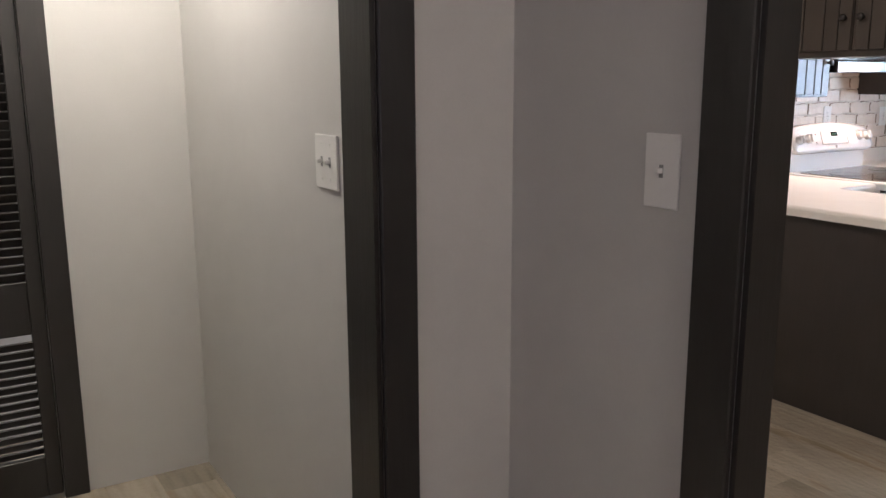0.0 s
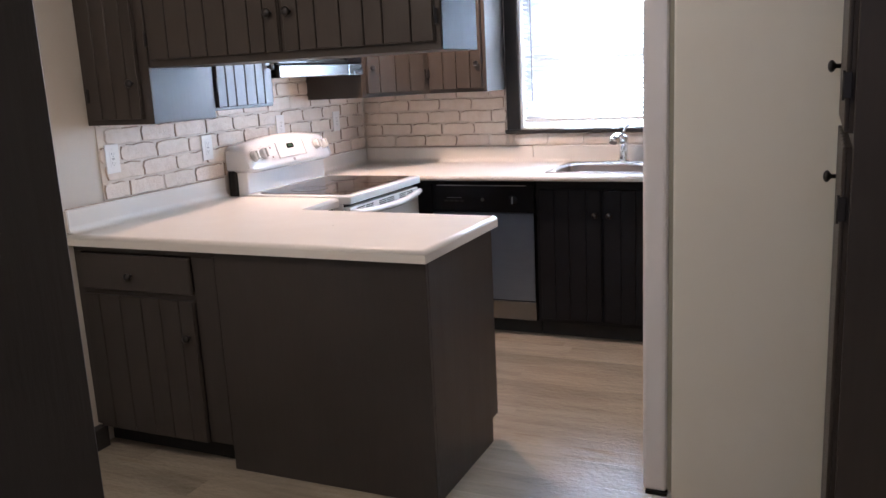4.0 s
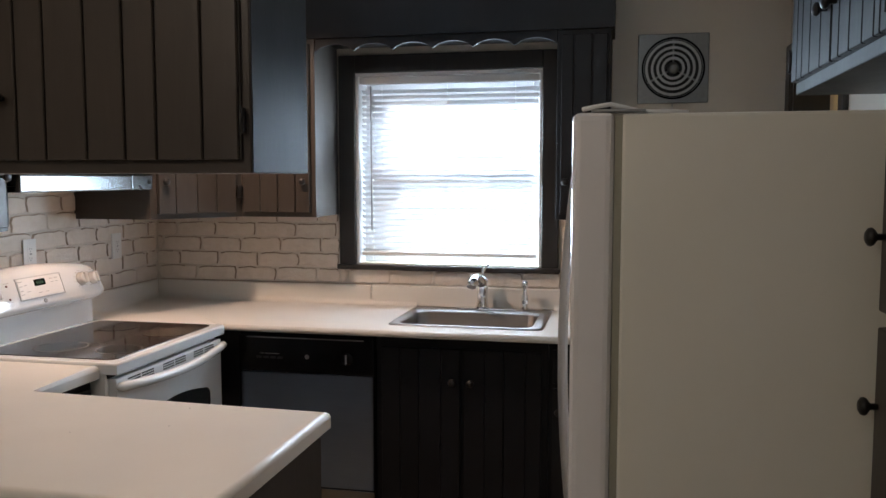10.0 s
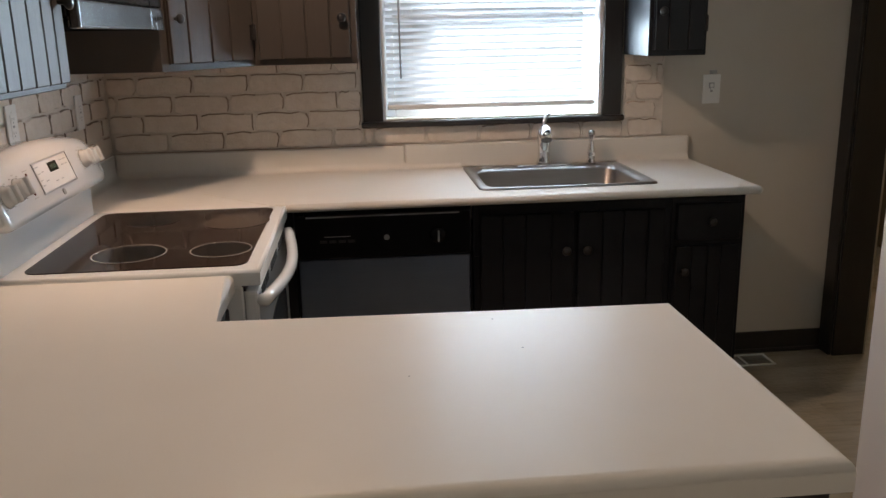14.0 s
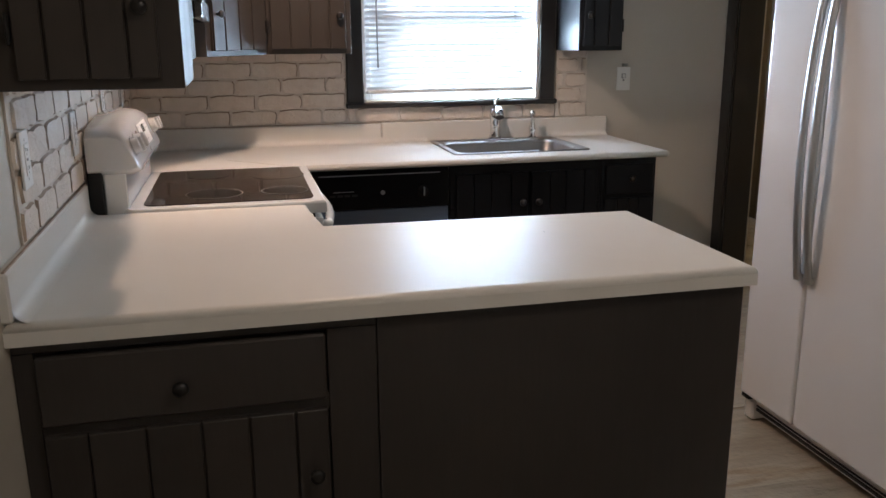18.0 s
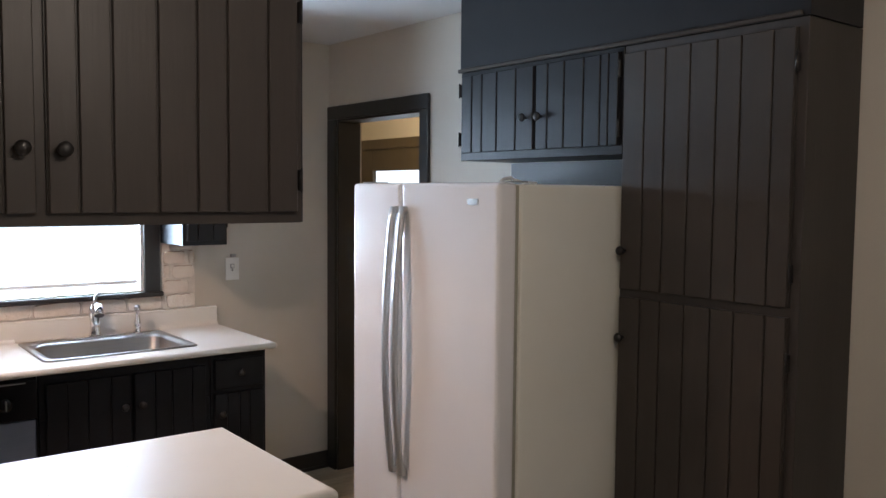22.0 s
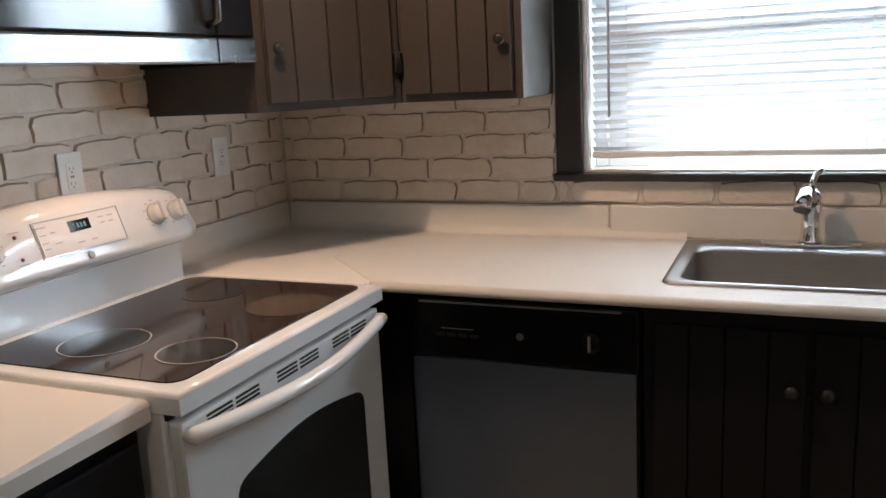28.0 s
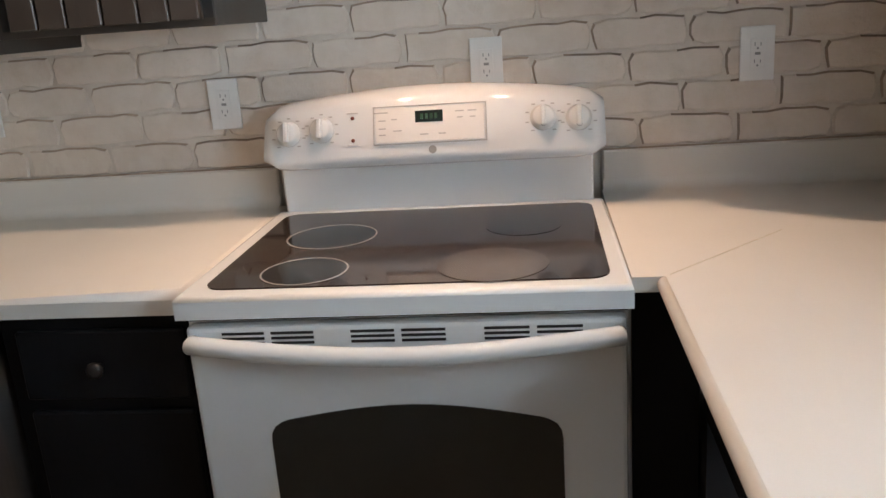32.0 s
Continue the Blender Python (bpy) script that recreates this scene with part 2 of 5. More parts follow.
BURNT = make_burnt()
PALEINK = surface("pale_grey_print", (0.46, 0.46, 0.45), 0.5, vary=0.02, grain=90, bump=0.0)
REDINK = surface("dull_red_lens", (0.16, 0.05, 0.04), 0.3, vary=0.05, grain=90, bump=0.0)
DISPLAY = surface("dark_green_display", (0.008, 0.014, 0.009), 0.10, vary=0.05, grain=60, bump=0.0)
DIGIT = surface("dim_green_digits", (0.03, 0.075, 0.045), 0.3, vary=0.05, grain=60, bump=0.0)
SASH = surface("white_window_vinyl", (0.78, 0.78, 0.78), 0.4, vary=0.02, grain=90, bump=0.02)
WOODDOOR = surface("brown_wood_door", (0.10, 0.075, 0.045), 0.45, vary=0.15, stretch=(1, 1, 0.06), grain=70, bump=0.12)


def make_brick():
    m, nt, b = nodes_of("painted_brick")
    vec = coords(nt)
    fine = noise_of(nt, vec, 34, 8, 0.68)
    info = nt.nodes.new("ShaderNodeObjectInfo")
    tone = ramp(nt, info.outputs["Random"], [(0.0, (0.72, 0.640, 0.560)), (0.5, (0.77, 0.690, 0.610)), (1.0, (0.74, 0.650, 0.565))])
    mix = nt.nodes.new("ShaderNodeMix")
    mix.data_type, mix.blend_type = "RGBA", "MULTIPLY"
    mix.inputs[0].default_value = 1.0
    nt.links.new(tone, mix.inputs[6])
    nt.links.new(ramp(nt, noise_of(nt, vec, 16, 5), [(0.28, (0.90, 0.875, 0.84)), (0.60, (1, 1, 1))]), mix.inputs[7])
    nt.links.new(mix.outputs[2], b.inputs["Base Color"])
    b.inputs["Roughness"].default_value = 0.5
    bump_of(nt, b, fine, 0.75, 0.008)
    return m


def make_mortar():
    m, nt, b = nodes_of("painted_mortar")
    vec = coords(nt)
    nt.links.new(ramp(nt, noise_of(nt, vec, 22, 5), [(0.30, (0.60, 0.53, 0.46)), (0.65, (0.70, 0.635, 0.56))]), b.inputs["Base Color"])
    b.inputs["Roughness"].default_value = 0.7
    bump_of(nt, b, noise_of(nt, vec, 120, 5), 0.4, 0.004)
    return m


def make_floor():
    m, nt, b = nodes_of("oak_vinyl_plank")
    vec = coords(nt, (1.0, 0.11, 1.0), shift=True)
    grain = noise_of(nt, vec, 34, 4.0, 0.55)
    cloud = noise_of(nt, coords(nt, (1.0, 0.3, 1.0), shift=True), 5.5, 3.0, 0.5)
    info = nt.nodes.new("ShaderNodeObjectInfo")
    tone = ramp(nt, info.outputs["Random"], [(0.0, (0.358, 0.312, 0.245)), (0.5, (0.408, 0.355, 0.282)), (1.0, (0.375, 0.322, 0.250))])
    layers = [(grain, [(0.25, (0.80, 0.785, 0.76)), (0.48, (0.95, 0.945, 0.94)), (0.75, (1.06, 1.055, 1.05))]),
              (cloud, [(0.28, (0.74, 0.735, 0.73)), (0.50, (0.95, 0.94, 0.93)), (0.72, (1.10, 1.09, 1.07))]),
              (noise_of(nt, coords(nt, (1.0, 0.16, 1.0), shift=True), 9.0, 5.0, 0.6), [(0.60, (1, 1, 1)), (0.68, (0.84, 0.78, 0.71)), (0.78, (0.62, 0.54, 0.46))])]
    for fac, stops in layers:                    # grain, clouding, brown streaks and knots
        mix = nt.nodes.new("ShaderNodeMix")
        mix.data_type, mix.blend_type = "RGBA", "MULTIPLY"
        mix.inputs[0].default_value = 1.0
        nt.links.new(tone, mix.inputs[6])
        nt.links.new(ramp(nt, fac, stops), mix.inputs[7])
        tone = mix.outputs[2]
    nt.links.new(tone, b.inputs["Base Color"])
    b.inputs["Roughness"].default_value = 0.22
    b.inputs["Specular IOR Level"].default_value = 0.32
    wrinkle = noise_of(nt, coords(nt, (1, 0.7, 1)), 48, 3, 0.6)
    bump_of(nt, b, wrinkle, 0.75, 0.006)
    return m


def make_blind():
    m, nt, b = nodes_of("white_blind_vinyl")
    vec = coords(nt)
    nt.links.new(ramp(nt, noise_of(nt, vec, 6, 3), [(0.3, (0.80, 0.81, 0.83)), (0.7, (0.86, 0.86, 0.86))]), b.inputs["Base Color"])
    b.inputs["Roughness"].default_value = 0.45
    tr = nt.nodes.new("ShaderNodeBsdfTranslucent")
    tr.inputs["Color"].default_value = (0.85, 0.88, 0.92, 1)
    mx = nt.nodes.new("ShaderNodeMixShader")
    mx.inputs["Fac"].default_value = 0.11
    nt.links.new(b.outputs["BSDF"], mx.inputs[1])
    nt.links.new(tr.outputs["BSDF"], mx.inputs[2])
    nt.links.new(mx.outputs["Shader"], nt.nodes["Material Output"].inputs["Surface"])
    return m


def make_glass():
    m, nt, b = nodes_of("window_glass")
    b.inputs["Transmission Weight"].default_value, b.inputs["Roughness"].default_value, b.inputs["IOR"].default_value = 1.0, 0.0, 1.45
    b.inputs["Base Color"].default_value = (0.97, 0.98, 0.98, 1)
    return m


def make_glow(name, colour, strength):
    m, nt, b = nodes_of(name)
    vec = coords(nt)
    nt.links.new(ramp(nt, noise_of(nt, vec, 0.7, 2), [(0.3, shade(colour, 0.88)), (0.7, colour)]), b.inputs["Emission Color"])
    b.inputs["Base Color"].default_value = (0.8, 0.8, 0.8, 1)
    b.inputs["Emission Strength"].default_value = strength
    return m


BRICK, MORTAR, FLOOR, BLIND, GLASS = make_brick(), make_mortar(), make_floor(), make_blind(), make_glass()
OUTSIDE = make_glow("bright_overcast_distance", (0.64, 0.82, 1.0), 0.85)
LAMPGLASS = make_glow("lit_opal_glass", (1.0, 0.80, 0.60), 2.0)
LAMPLENS = make_glow("lit_lamp_lens", (1.0, 0.80, 0.60), 14.0)

# ---- mesh helpers ----
ORIGIN = {}


def thing(name, base=(0, 0, 0), label="", category="", group="", kind=""):
    ob = new(name)
    ob.empty_display_size = 0.05
    ob.location = base
    ORIGIN[ob] = Vector(base)
    return tagged(ob, label, category, group, kind)


def part(name, bm, material, parent=None, label=""):
    """One mesh object from a bmesh in world coordinates, under a thing or a part."""
    base = ORIGIN.get(parent, Vector((0, 0, 0)))
    bmesh.ops.recalc_face_normals(bm, faces=bm.faces)
    bmesh.ops.translate(bm, verts=bm.verts, vec=-base)
    me = bpy.data.meshes.new(name)
    bm.to_mesh(me)
    bm.free()
    me.materials.append(material)
    ob = new(name, me)
    if parent:
        ob.parent = parent
    ORIGIN[ob] = base
    return tagged(ob, label)


def solo(name, bm, material, label="", category="", group="", kind=""):
    """A thing of one mesh, with its origin at its own base."""
    lo = [min(v.co[i] for v in bm.verts) for i in range(3)]
    hi = [max(v.co[i] for v in bm.verts) for i in range(3)]
    base = Vector(((lo[0] + hi[0]) / 2, (lo[1] + hi[1]) / 2, lo[2]))
    bmesh.ops.recalc_face_normals(bm, faces=bm.faces)
    bmesh.ops.translate(bm, verts=bm.verts, vec=-base)
    me = bpy.data.meshes.new(name)
    bm.to_mesh(me)
    bm.free()
    me.materials.append(material)
    ob = new(name, me)
    ob.location = base
    ORIGIN[ob] = base
    return tagged(ob, label, category, group, kind)


def structure(name, bm, material, label=""):
    return solo(name, bm, material, label, "", "", "structure")


ID = Matrix.Identity(4)


def facing(axis, plane):
    """Local (u, n, z): u runs along the wall's world axis, n points out of the face."""
    if axis == "-x":
        return Matrix(((0, -1, 0, plane), (1, 0, 0, 0), (0, 0, 1, 0), (0, 0, 0, 1)))
    if axis == "+x":
        return Matrix(((0, 1, 0, plane), (1, 0, 0, 0), (0, 0, 1, 0), (0, 0, 0, 1)))
    if axis == "-y":
        return Matrix(((1, 0, 0, 0), (0, -1, 0, plane), (0, 0, 1, 0), (0, 0, 0, 1)))
    return Matrix(((1, 0, 0, 0), (0, 1, 0, plane), (0, 0, 1, 0), (0, 0, 0, 1)))


def box(x0, x1, y0, y1, z0, z1, bevel=0.0, m=ID, bm=None, seg=1):
    own = bmesh.new()
    vs = [own.verts.new((x, y, z)) for x in (x0, x1) for y in (y0, y1) for z in (z0, z1)]
    for f in ((0, 1, 3, 2), (4, 6, 7, 5), (0, 4, 5, 1), (2, 3, 7, 6), (0, 2, 6, 4), (1, 5, 7, 3)):
        own.faces.new([vs[i] for i in f])
    if bevel:
        bmesh.ops.bevel(own, geom=own.edges[:], offset=bevel, segments=seg, affect="EDGES", profile=0.6)
    bmesh.ops.transform(own, matrix=m, verts=own.verts)
    return own if bm is None else join(bm, own)


def join(bm, *others):
    for o in others:
        table = {v: bm.verts.new(v.co) for v in o.verts}
        for f in o.faces:
            try:
                nf = bm.faces.new([table[v] for v in f.verts])
                nf.smooth = f.smooth
            except ValueError:
                pass
        o.free()
    return bm


def prism(points, z0, z1, m=ID, bevel=0.0, seg=2):
    """An upright block over a polygon in local x, y."""
    bm = bmesh.new()
    lo = [bm.verts.new((x, y, z0)) for x, y in points]
    hi = [bm.verts.new((x, y, z1)) for x, y in points]
    n = len(points)
    bm.faces.new(lo[::-1])
    top = bm.faces.new(hi)
    for i in range(n):
        bm.faces.new((lo[i], lo[(i + 1) % n], hi[(i + 1) % n], hi[i]))
    if bevel:
        for f in bmesh.ops.bevel(bm, geom=list(top.edges), offset=bevel, segments=seg, affect="EDGES", profile=0.5)["faces"]:
            f.smooth = True
    bmesh.ops.transform(bm, matrix=m, verts=bm.verts)
    return bm


def rounded(w, d, r, n=5, cx=0.0, cy=0.0):
    pts = []
    for sx, sy, a0 in ((1, 1, 0), (-1, 1, 90), (-1, -1, 180), (1, -1, 270)):
        for i in range(n + 1):
            a = radians(a0 + 90 * i / n)
            pts.append((cx + sx * (w / 2 - r) + r * math.cos(a), cy + sy * (d / 2 - r) + r * math.sin(a)))
    return pts


def lathe(profile, m=ID, n=20, bm=None):
    """A turned body: profile of (radius, height) about local z."""
    own = bmesh.new()
    rings = []
    for r, h in profile:
        rings.append([own.verts.new((r * math.cos(2 * math.pi * i / n), r * math.sin(2 * math.pi * i / n), h)) for i in range(n)])
    for a, b in zip(rings, rings[1:]):
        for i in range(n):
            own.faces.new((a[i], a[(i + 1) % n], b[(i + 1) % n], b[i])).smooth = True
    own.faces.new(rings[0][::-1])
    own.faces.new(rings[-1])
    bmesh.ops.transform(own, matrix=m, verts=own.verts)
    return own if bm is None else join(bm, own)


def tube(points, radius, n=10, bm=None, flat=1.0):
    """A round rod along points; radius may be a list; flat squashes it."""
    own = bmesh.new()
    pts = [Vector(p) for p in points]
    rad = radius if isinstance(radius, (list, tuple)) else [radius] * len(pts)
    rings, side = [], None
    for i, p in enumerate(pts):
        d = (pts[min(i + 1, len(pts) - 1)] - pts[max(i - 1, 0)]).normalized()
        if side is None:
            side = d.cross(Vector((0.13, 0.31, 0.94)) if abs(d.z) < 0.9 else Vector((1, 0, 0))).normalized()
        side = (side - d * side.dot(d)).normalized()
        up = d.cross(side)
        rings.append([own.verts.new(p + rad[i] * (math.cos(2 * math.pi * k / n) * side + flat * math.sin(2 * math.pi * k / n) * up)) for k in range(n)])
    for a, b in zip(rings, rings[1:]):
        for i in range(n):
            own.faces.new((a[i], a[(i + 1) % n], b[(i + 1) % n], b[i])).smooth = True
    own.faces.new(rings[0][::-1])
    own.faces.new(rings[-1])
    return own if bm is None else join(bm, own)


def ring(r0, r1, h, m, n=48):
    own = bmesh.new()
    rows = [[own.verts.new((r * math.cos(2 * math.pi * i / n), r * math.sin(2 * math.pi * i / n), z)) for i in range(n)] for r, z in ((r0, 0), (r0, h), (r1, h), (r1, 0))]
    for a in range(4):
        for i in range(n):
            own.faces.new((rows[a][i], rows[a][(i + 1) % n], rows[(a + 1) % 4][(i + 1) % n], rows[(a + 1) % 4][i]))
    bmesh.ops.transform(own, matrix=m, verts=own.verts)
    return own


def turn_to(m, u, n, z):
    """A pose at local (u, n, z) of a face, whose z axis points out of the face."""
    p = m @ Vector((u, n, z))
    out = (m.to_3x3() @ Vector((0, 1, 0))).normalized()
    q = out.to_track_quat("Z", "Y").to_matrix().to_4x4()
    return Matrix.Translation(p) @ q


# ---- cabinets ----
KNOB = [(0.006, 0), (0.006, 0.012), (0.0145, 0.018), (0.0165, 0.022), (0.0150, 0.027), (0.009, 0.031), (0.003, 0.0322)]


def add_knob(parent, m, u, z, n=0.018, size=1.0):
    part("knob", lathe([(r * size, h * size) for r, h in KNOB], turn_to(m, u, n, z), 16), BRONZE, parent, "dark bronze knob")


def add_hinge(parent, m, u, z, n=0.018):
    bm = box(u - 0.004, u + 0.004, n - 0.012, n + 0.004, z - 0.026, z + 0.026, 0.0015, m)
    lathe([(0.003, -0.030), (0.003, 0.030)], m @ Matrix.Translation((u, n + 0.004, z)), 8, bm)
    part("hinge", bm, BRONZE, parent, "black surface hinge")


def plank_door(parent, m, u0, u1, z0, z1, widths, material=None, knob=None, hinge=None, name="door", thick=0.018, gap=0.0026):
    """A door of upright boards with open V grooves; widths are the boards' shares."""
    material = material or CAB
    door = part(name, box(u0, u1, 0.0, thick * 0.5, z0, z1, 0.0, m), material, parent)
    total, u = sum(widths), u0
    for w in widths:
        du = (u1 - u0) * w / total
        part("board", box(u + gap, u + du - gap, thick * 0.45, thick, z0, z1, 0.0022, m), material, door)
        u += du
    if knob:
        add_knob(door, m, knob[0], knob[1], thick)
    if hinge is not None:
        for z in (z0 + 0.085 * (z1 - z0) + 0.03, z1 - 0.085 * (z1 - z0) - 0.03):
            add_hinge(door, m, hinge, z, thick)
    return door

# ---- the large structure ----
T = 0.12


def wall(name, x0, x1, y0, y1, z0=0.0, z1=CEIL, material=None, label=""):
    return structure(name, box(x0, x1, y0, y1, z0, z1), material or WALL, label)


# window opening in the east wall
WY0, WY1, WZ0, WZ1 = 0.72, 1.635, 1.118, 2.045
bm = box(EAST, EAST + 0.16, SOUTH - T, WY0, 0, CEIL)
box(EAST, EAST + 0.16, WY1, NORTH + T, 0, CEIL, bm=bm)
box(EAST, EAST + 0.16, WY0, WY1, 0, WZ0, bm=bm)
box(EAST, EAST + 0.16, WY0, WY1, WZ1, CEIL, bm=bm)
structure("wall_east", bm, WALL, "greige painted plaster wall with the sink window")
SLANT = math.atan(0.017)               # the old north wall runs a little out of square


def north(x):
    return NORTH - 0.005 - math.tan(SLANT) * (EAST - x)


def on_north(off=0.0):
    """Like facing(), along the slanted north wall, off metres in front of it."""
    c, s = math.cos(SLANT), math.sin(SLANT)
    return Matrix(((c, s, 0, 0), (s, -c, 0, north(0.0)), (0, 0, 1, 0), (0, 0, 0, 1))) @ Matrix.Translation((0, off, 0))


def south(x):
    return -0.358 - math.tan(SLANT) * (EAST - x)


def on_south(off=0.0):
    """Like on_north(), along the parallel south wall."""
    c, s = math.cos(SLANT), math.sin(SLANT)
    return Matrix(((c, -s, 0, 0), (s, c, 0, south(0.0)), (0, 0, 1, 0), (0, 0, 0, 1))) @ Matrix.Translation((0, off, 0))


structure("wall_north", prism([(WALL_X, north(WALL_X)), (EAST, north(EAST)), (EAST, NORTH + T), (WALL_X, NORTH + T)], 0, CEIL), WALL, "greige painted plaster wall behind the range")
# south wall with the doorway beside the refrigerator
SD0, SD1, SDZ = 5.672, 6.46, 2.035
bm = bmesh.new()
for x0, x1, z0, z1 in ((WALL_X, SD0, 0, CEIL), (SD1, EAST, 0, CEIL), (SD0, SD1, SDZ, CEIL)):
    join(bm, prism([(x0, SOUTH - T), (x1, SOUTH - T), (x1, south(x1)), (x0, south(x0))], z0, z1))
structure("wall_south", bm, WALL, "greige painted plaster wall with a dark-framed doorway")
# the wall between hall and kitchen, with the walked doorway
bm = box(HALL_X, WALL_X, DOOR_N, NORTH + T, 0, CEIL)
box(HALL_X, WALL_X, -1.5, DOOR_S, 0, CEIL, bm=bm)
box(HALL_X, WALL_X, DOOR_S, DOOR_N, 2.04, CEIL, bm=bm)
structure("wall_west", bm, HALLWALL, "pale painted wall with the doorway into the kitchen")
# hall
YN, LD0, LD1 = 2.600, 0.40, 1.119     # back hall's far wall and its closet opening
YH, HX = 1.108, 1.634                   # hall's far wall and the jamb of its opening
bm = box(HX, HALL_X, YH, YH + 0.145, 0, CEIL)
box(-0.65, 0.75, YH, YH + 0.145, 0, CEIL, bm=bm)
box(0.75, HX, YH, YH + 0.145, 2.04, CEIL, bm=bm)
structure("wall_hall", bm, HALLWALL, "pale painted wall with an opening to the back hall")
wall("wall_back_hall_east", 1.637, HALL_X, YH + 0.145, YN + 0.12, material=HALLWALL, label="cream painted wall with a double switch")
bm = box(LD1, HALL_X, YN, YN + 0.12, 0, CEIL)
box(-0.65, LD0, YN, YN + 0.12, 0, CEIL, bm=bm)
box(LD0, LD1, YN, YN + 0.12, 2.04, CEIL, bm=bm)
structure("wall_back_hall_north", bm, HALLWALL, "cream painted wall with a louvered closet door")
wall("wall_closet_back", LD0 - 0.1, LD1 + 0.1, 3.20, 3.28, material=HALLWALL)
wall("wall_hall_west", -0.75, -0.65, -1.5, 3.28, material=HALLWALL, label="pale painted hall wall")
wall("wall_hall_south", -0.75, HALL_X, -1.6, -1.5, material=HALLWALL, label="pale painted hall wall")
structure("ceiling", box(-0.75, EAST + 0.16, -3.2, 3.3, CEIL, CEIL + 0.1), CEILING, "flat white painted ceiling")

# floor: sub-floor and planks that run towards the window
floor = structure("floor", box(-0.75, EAST + 0.16, -3.2, 3.3, -0.08, -0.004), BLACKMATT, "pale oak vinyl plank floor")


# dark casings
def casing(name, m, u0, u1, top, w, d, label, head=True, n0=0.0):
    th = thing(name, m @ Vector(((u0 + u1) / 2, 0, 0)), label, "door frame", "", "structure")
    for a, b in ((u0 - w, u0), (u1, u1 + w)):
        part("side_casing", box(a, b, n0, n0 + d, 0, top, 0.003, m), TRIM, th)
    if head:
        part("head_casing", box(u0 - w, u1 + w, n0, n0 + d, top, top + w, 0.003, m), TRIM, th)
    return th


def lining(parent, m, u0, u1, top, depth, d=0.012):
    part("jamb", box(u0, u0 + d, -depth - 0.001, 0.001, 0, top, 0, m), TRIM, parent)
    part("jamb", box(u1 - d, u1, -depth - 0.001, 0.001, 0, top, 0, m), TRIM, parent)
    part("head_jamb", box(u0 + d, u1 - d, -depth - 0.001, 0.001, top - d, top, 0, m), TRIM, parent)


mh = facing("-x", HALL_X)
frame_1 = thing("door_frame_1", (HALL_X, 0.03, 0), "dark brown painted wooden doorway casing", "door frame", "", "structure")
part("side_casing", box(DOOR_N, DOOR_N + 0.101, 0, 0.016, 0, 2.04, 0.003, mh), TRIM, frame_1)
part("side_casing", box(DOOR_S - 0.062, DOOR_S, 0, 0.016, 0, 2.04, 0.003, mh), TRIM, frame_1)
part("head_casing", box(DOOR_S - 0.062, DOOR_N + 0.101, 0, 0.016, 2.04, 2.13, 0.003, mh), TRIM, frame_1)
lining(frame_1, mh, DOOR_S, DOOR_N, 2.04, WALL_X - HALL_X)
mk = facing("+x", WALL_X)
part("side_casing", box(DOOR_N, DOOR_N + 0.075, 0, 0.016, 0, 2.04, 0.003, mk), TRIM, frame_1)
part("side_casing", box(south(WALL_X) + 0.001, DOOR_S, 0, 0.016, 0, 2.04, 0.003, mk), TRIM, frame_1)
part("head_casing", box(south(WALL_X) + 0.001, DOOR_N + 0.075, 0, 0.016, 2.04, 2.115, 0.003, mk), TRIM, frame_1)
my = facing("-y", YH)
frame_2 = casing("door_frame_2", my, 0.75, HX, 2.04, 0.086, 0.018, "dark brown painted casing round the hall opening")
lining(frame_2, my, 0.75, HX, 2.04, 0.145)
ms = on_south()
frame_3 = thing("door_frame_3", (6.08, SOUTH, 0), "dark brown painted casing beside the refrigerator", "door frame", "", "structure")
part("side_casing", box(SD0 - 0.07, SD0, 0, 0.018, 0, SDZ, 0.003, ms), TRIM, frame_3)
part("side_casing", box(SD1, EAST - 0.006, 0, 0.018, 0, SDZ, 0.003, ms), TRIM, frame_3)
part("head_casing", box(SD0 - 0.07, EAST - 0.006, 0, 0.018, SDZ, SDZ + 0.075, 0.003, ms), TRIM, frame_3)
lining(frame_3, ms, SD0, SD1, SDZ, 0.145)
casing("door_frame_4", facing("-y", YN), LD0, LD1, 2.04, 0.082, 0.018, "dark painted casing of the louvered closet")

# closed door in the south wall of the dining corner
sdoor = thing("door_2", (2.43, SOUTH, 0), "closed dark painted door and casing in the wall", "door", "", "structure")
part("leaf", box(2.17, 2.688, 0.001, 0.008, 0.01, 2.02, 0.002, ms), TRIM, sdoor)
part("side_casing", box(2.690, 2.760, 0.001, 0.013, 0, 2.03, 0.003, ms), TRIM, sdoor)
part("side_casing", box(2.098, 2.168, 0.001, 0.013, 0, 2.03, 0.003, ms), TRIM, sdoor)
part("head_casing", box(2.098, 2.760, 0.001, 0.013, 2.032, 2.10, 0.003, ms), TRIM, sdoor)

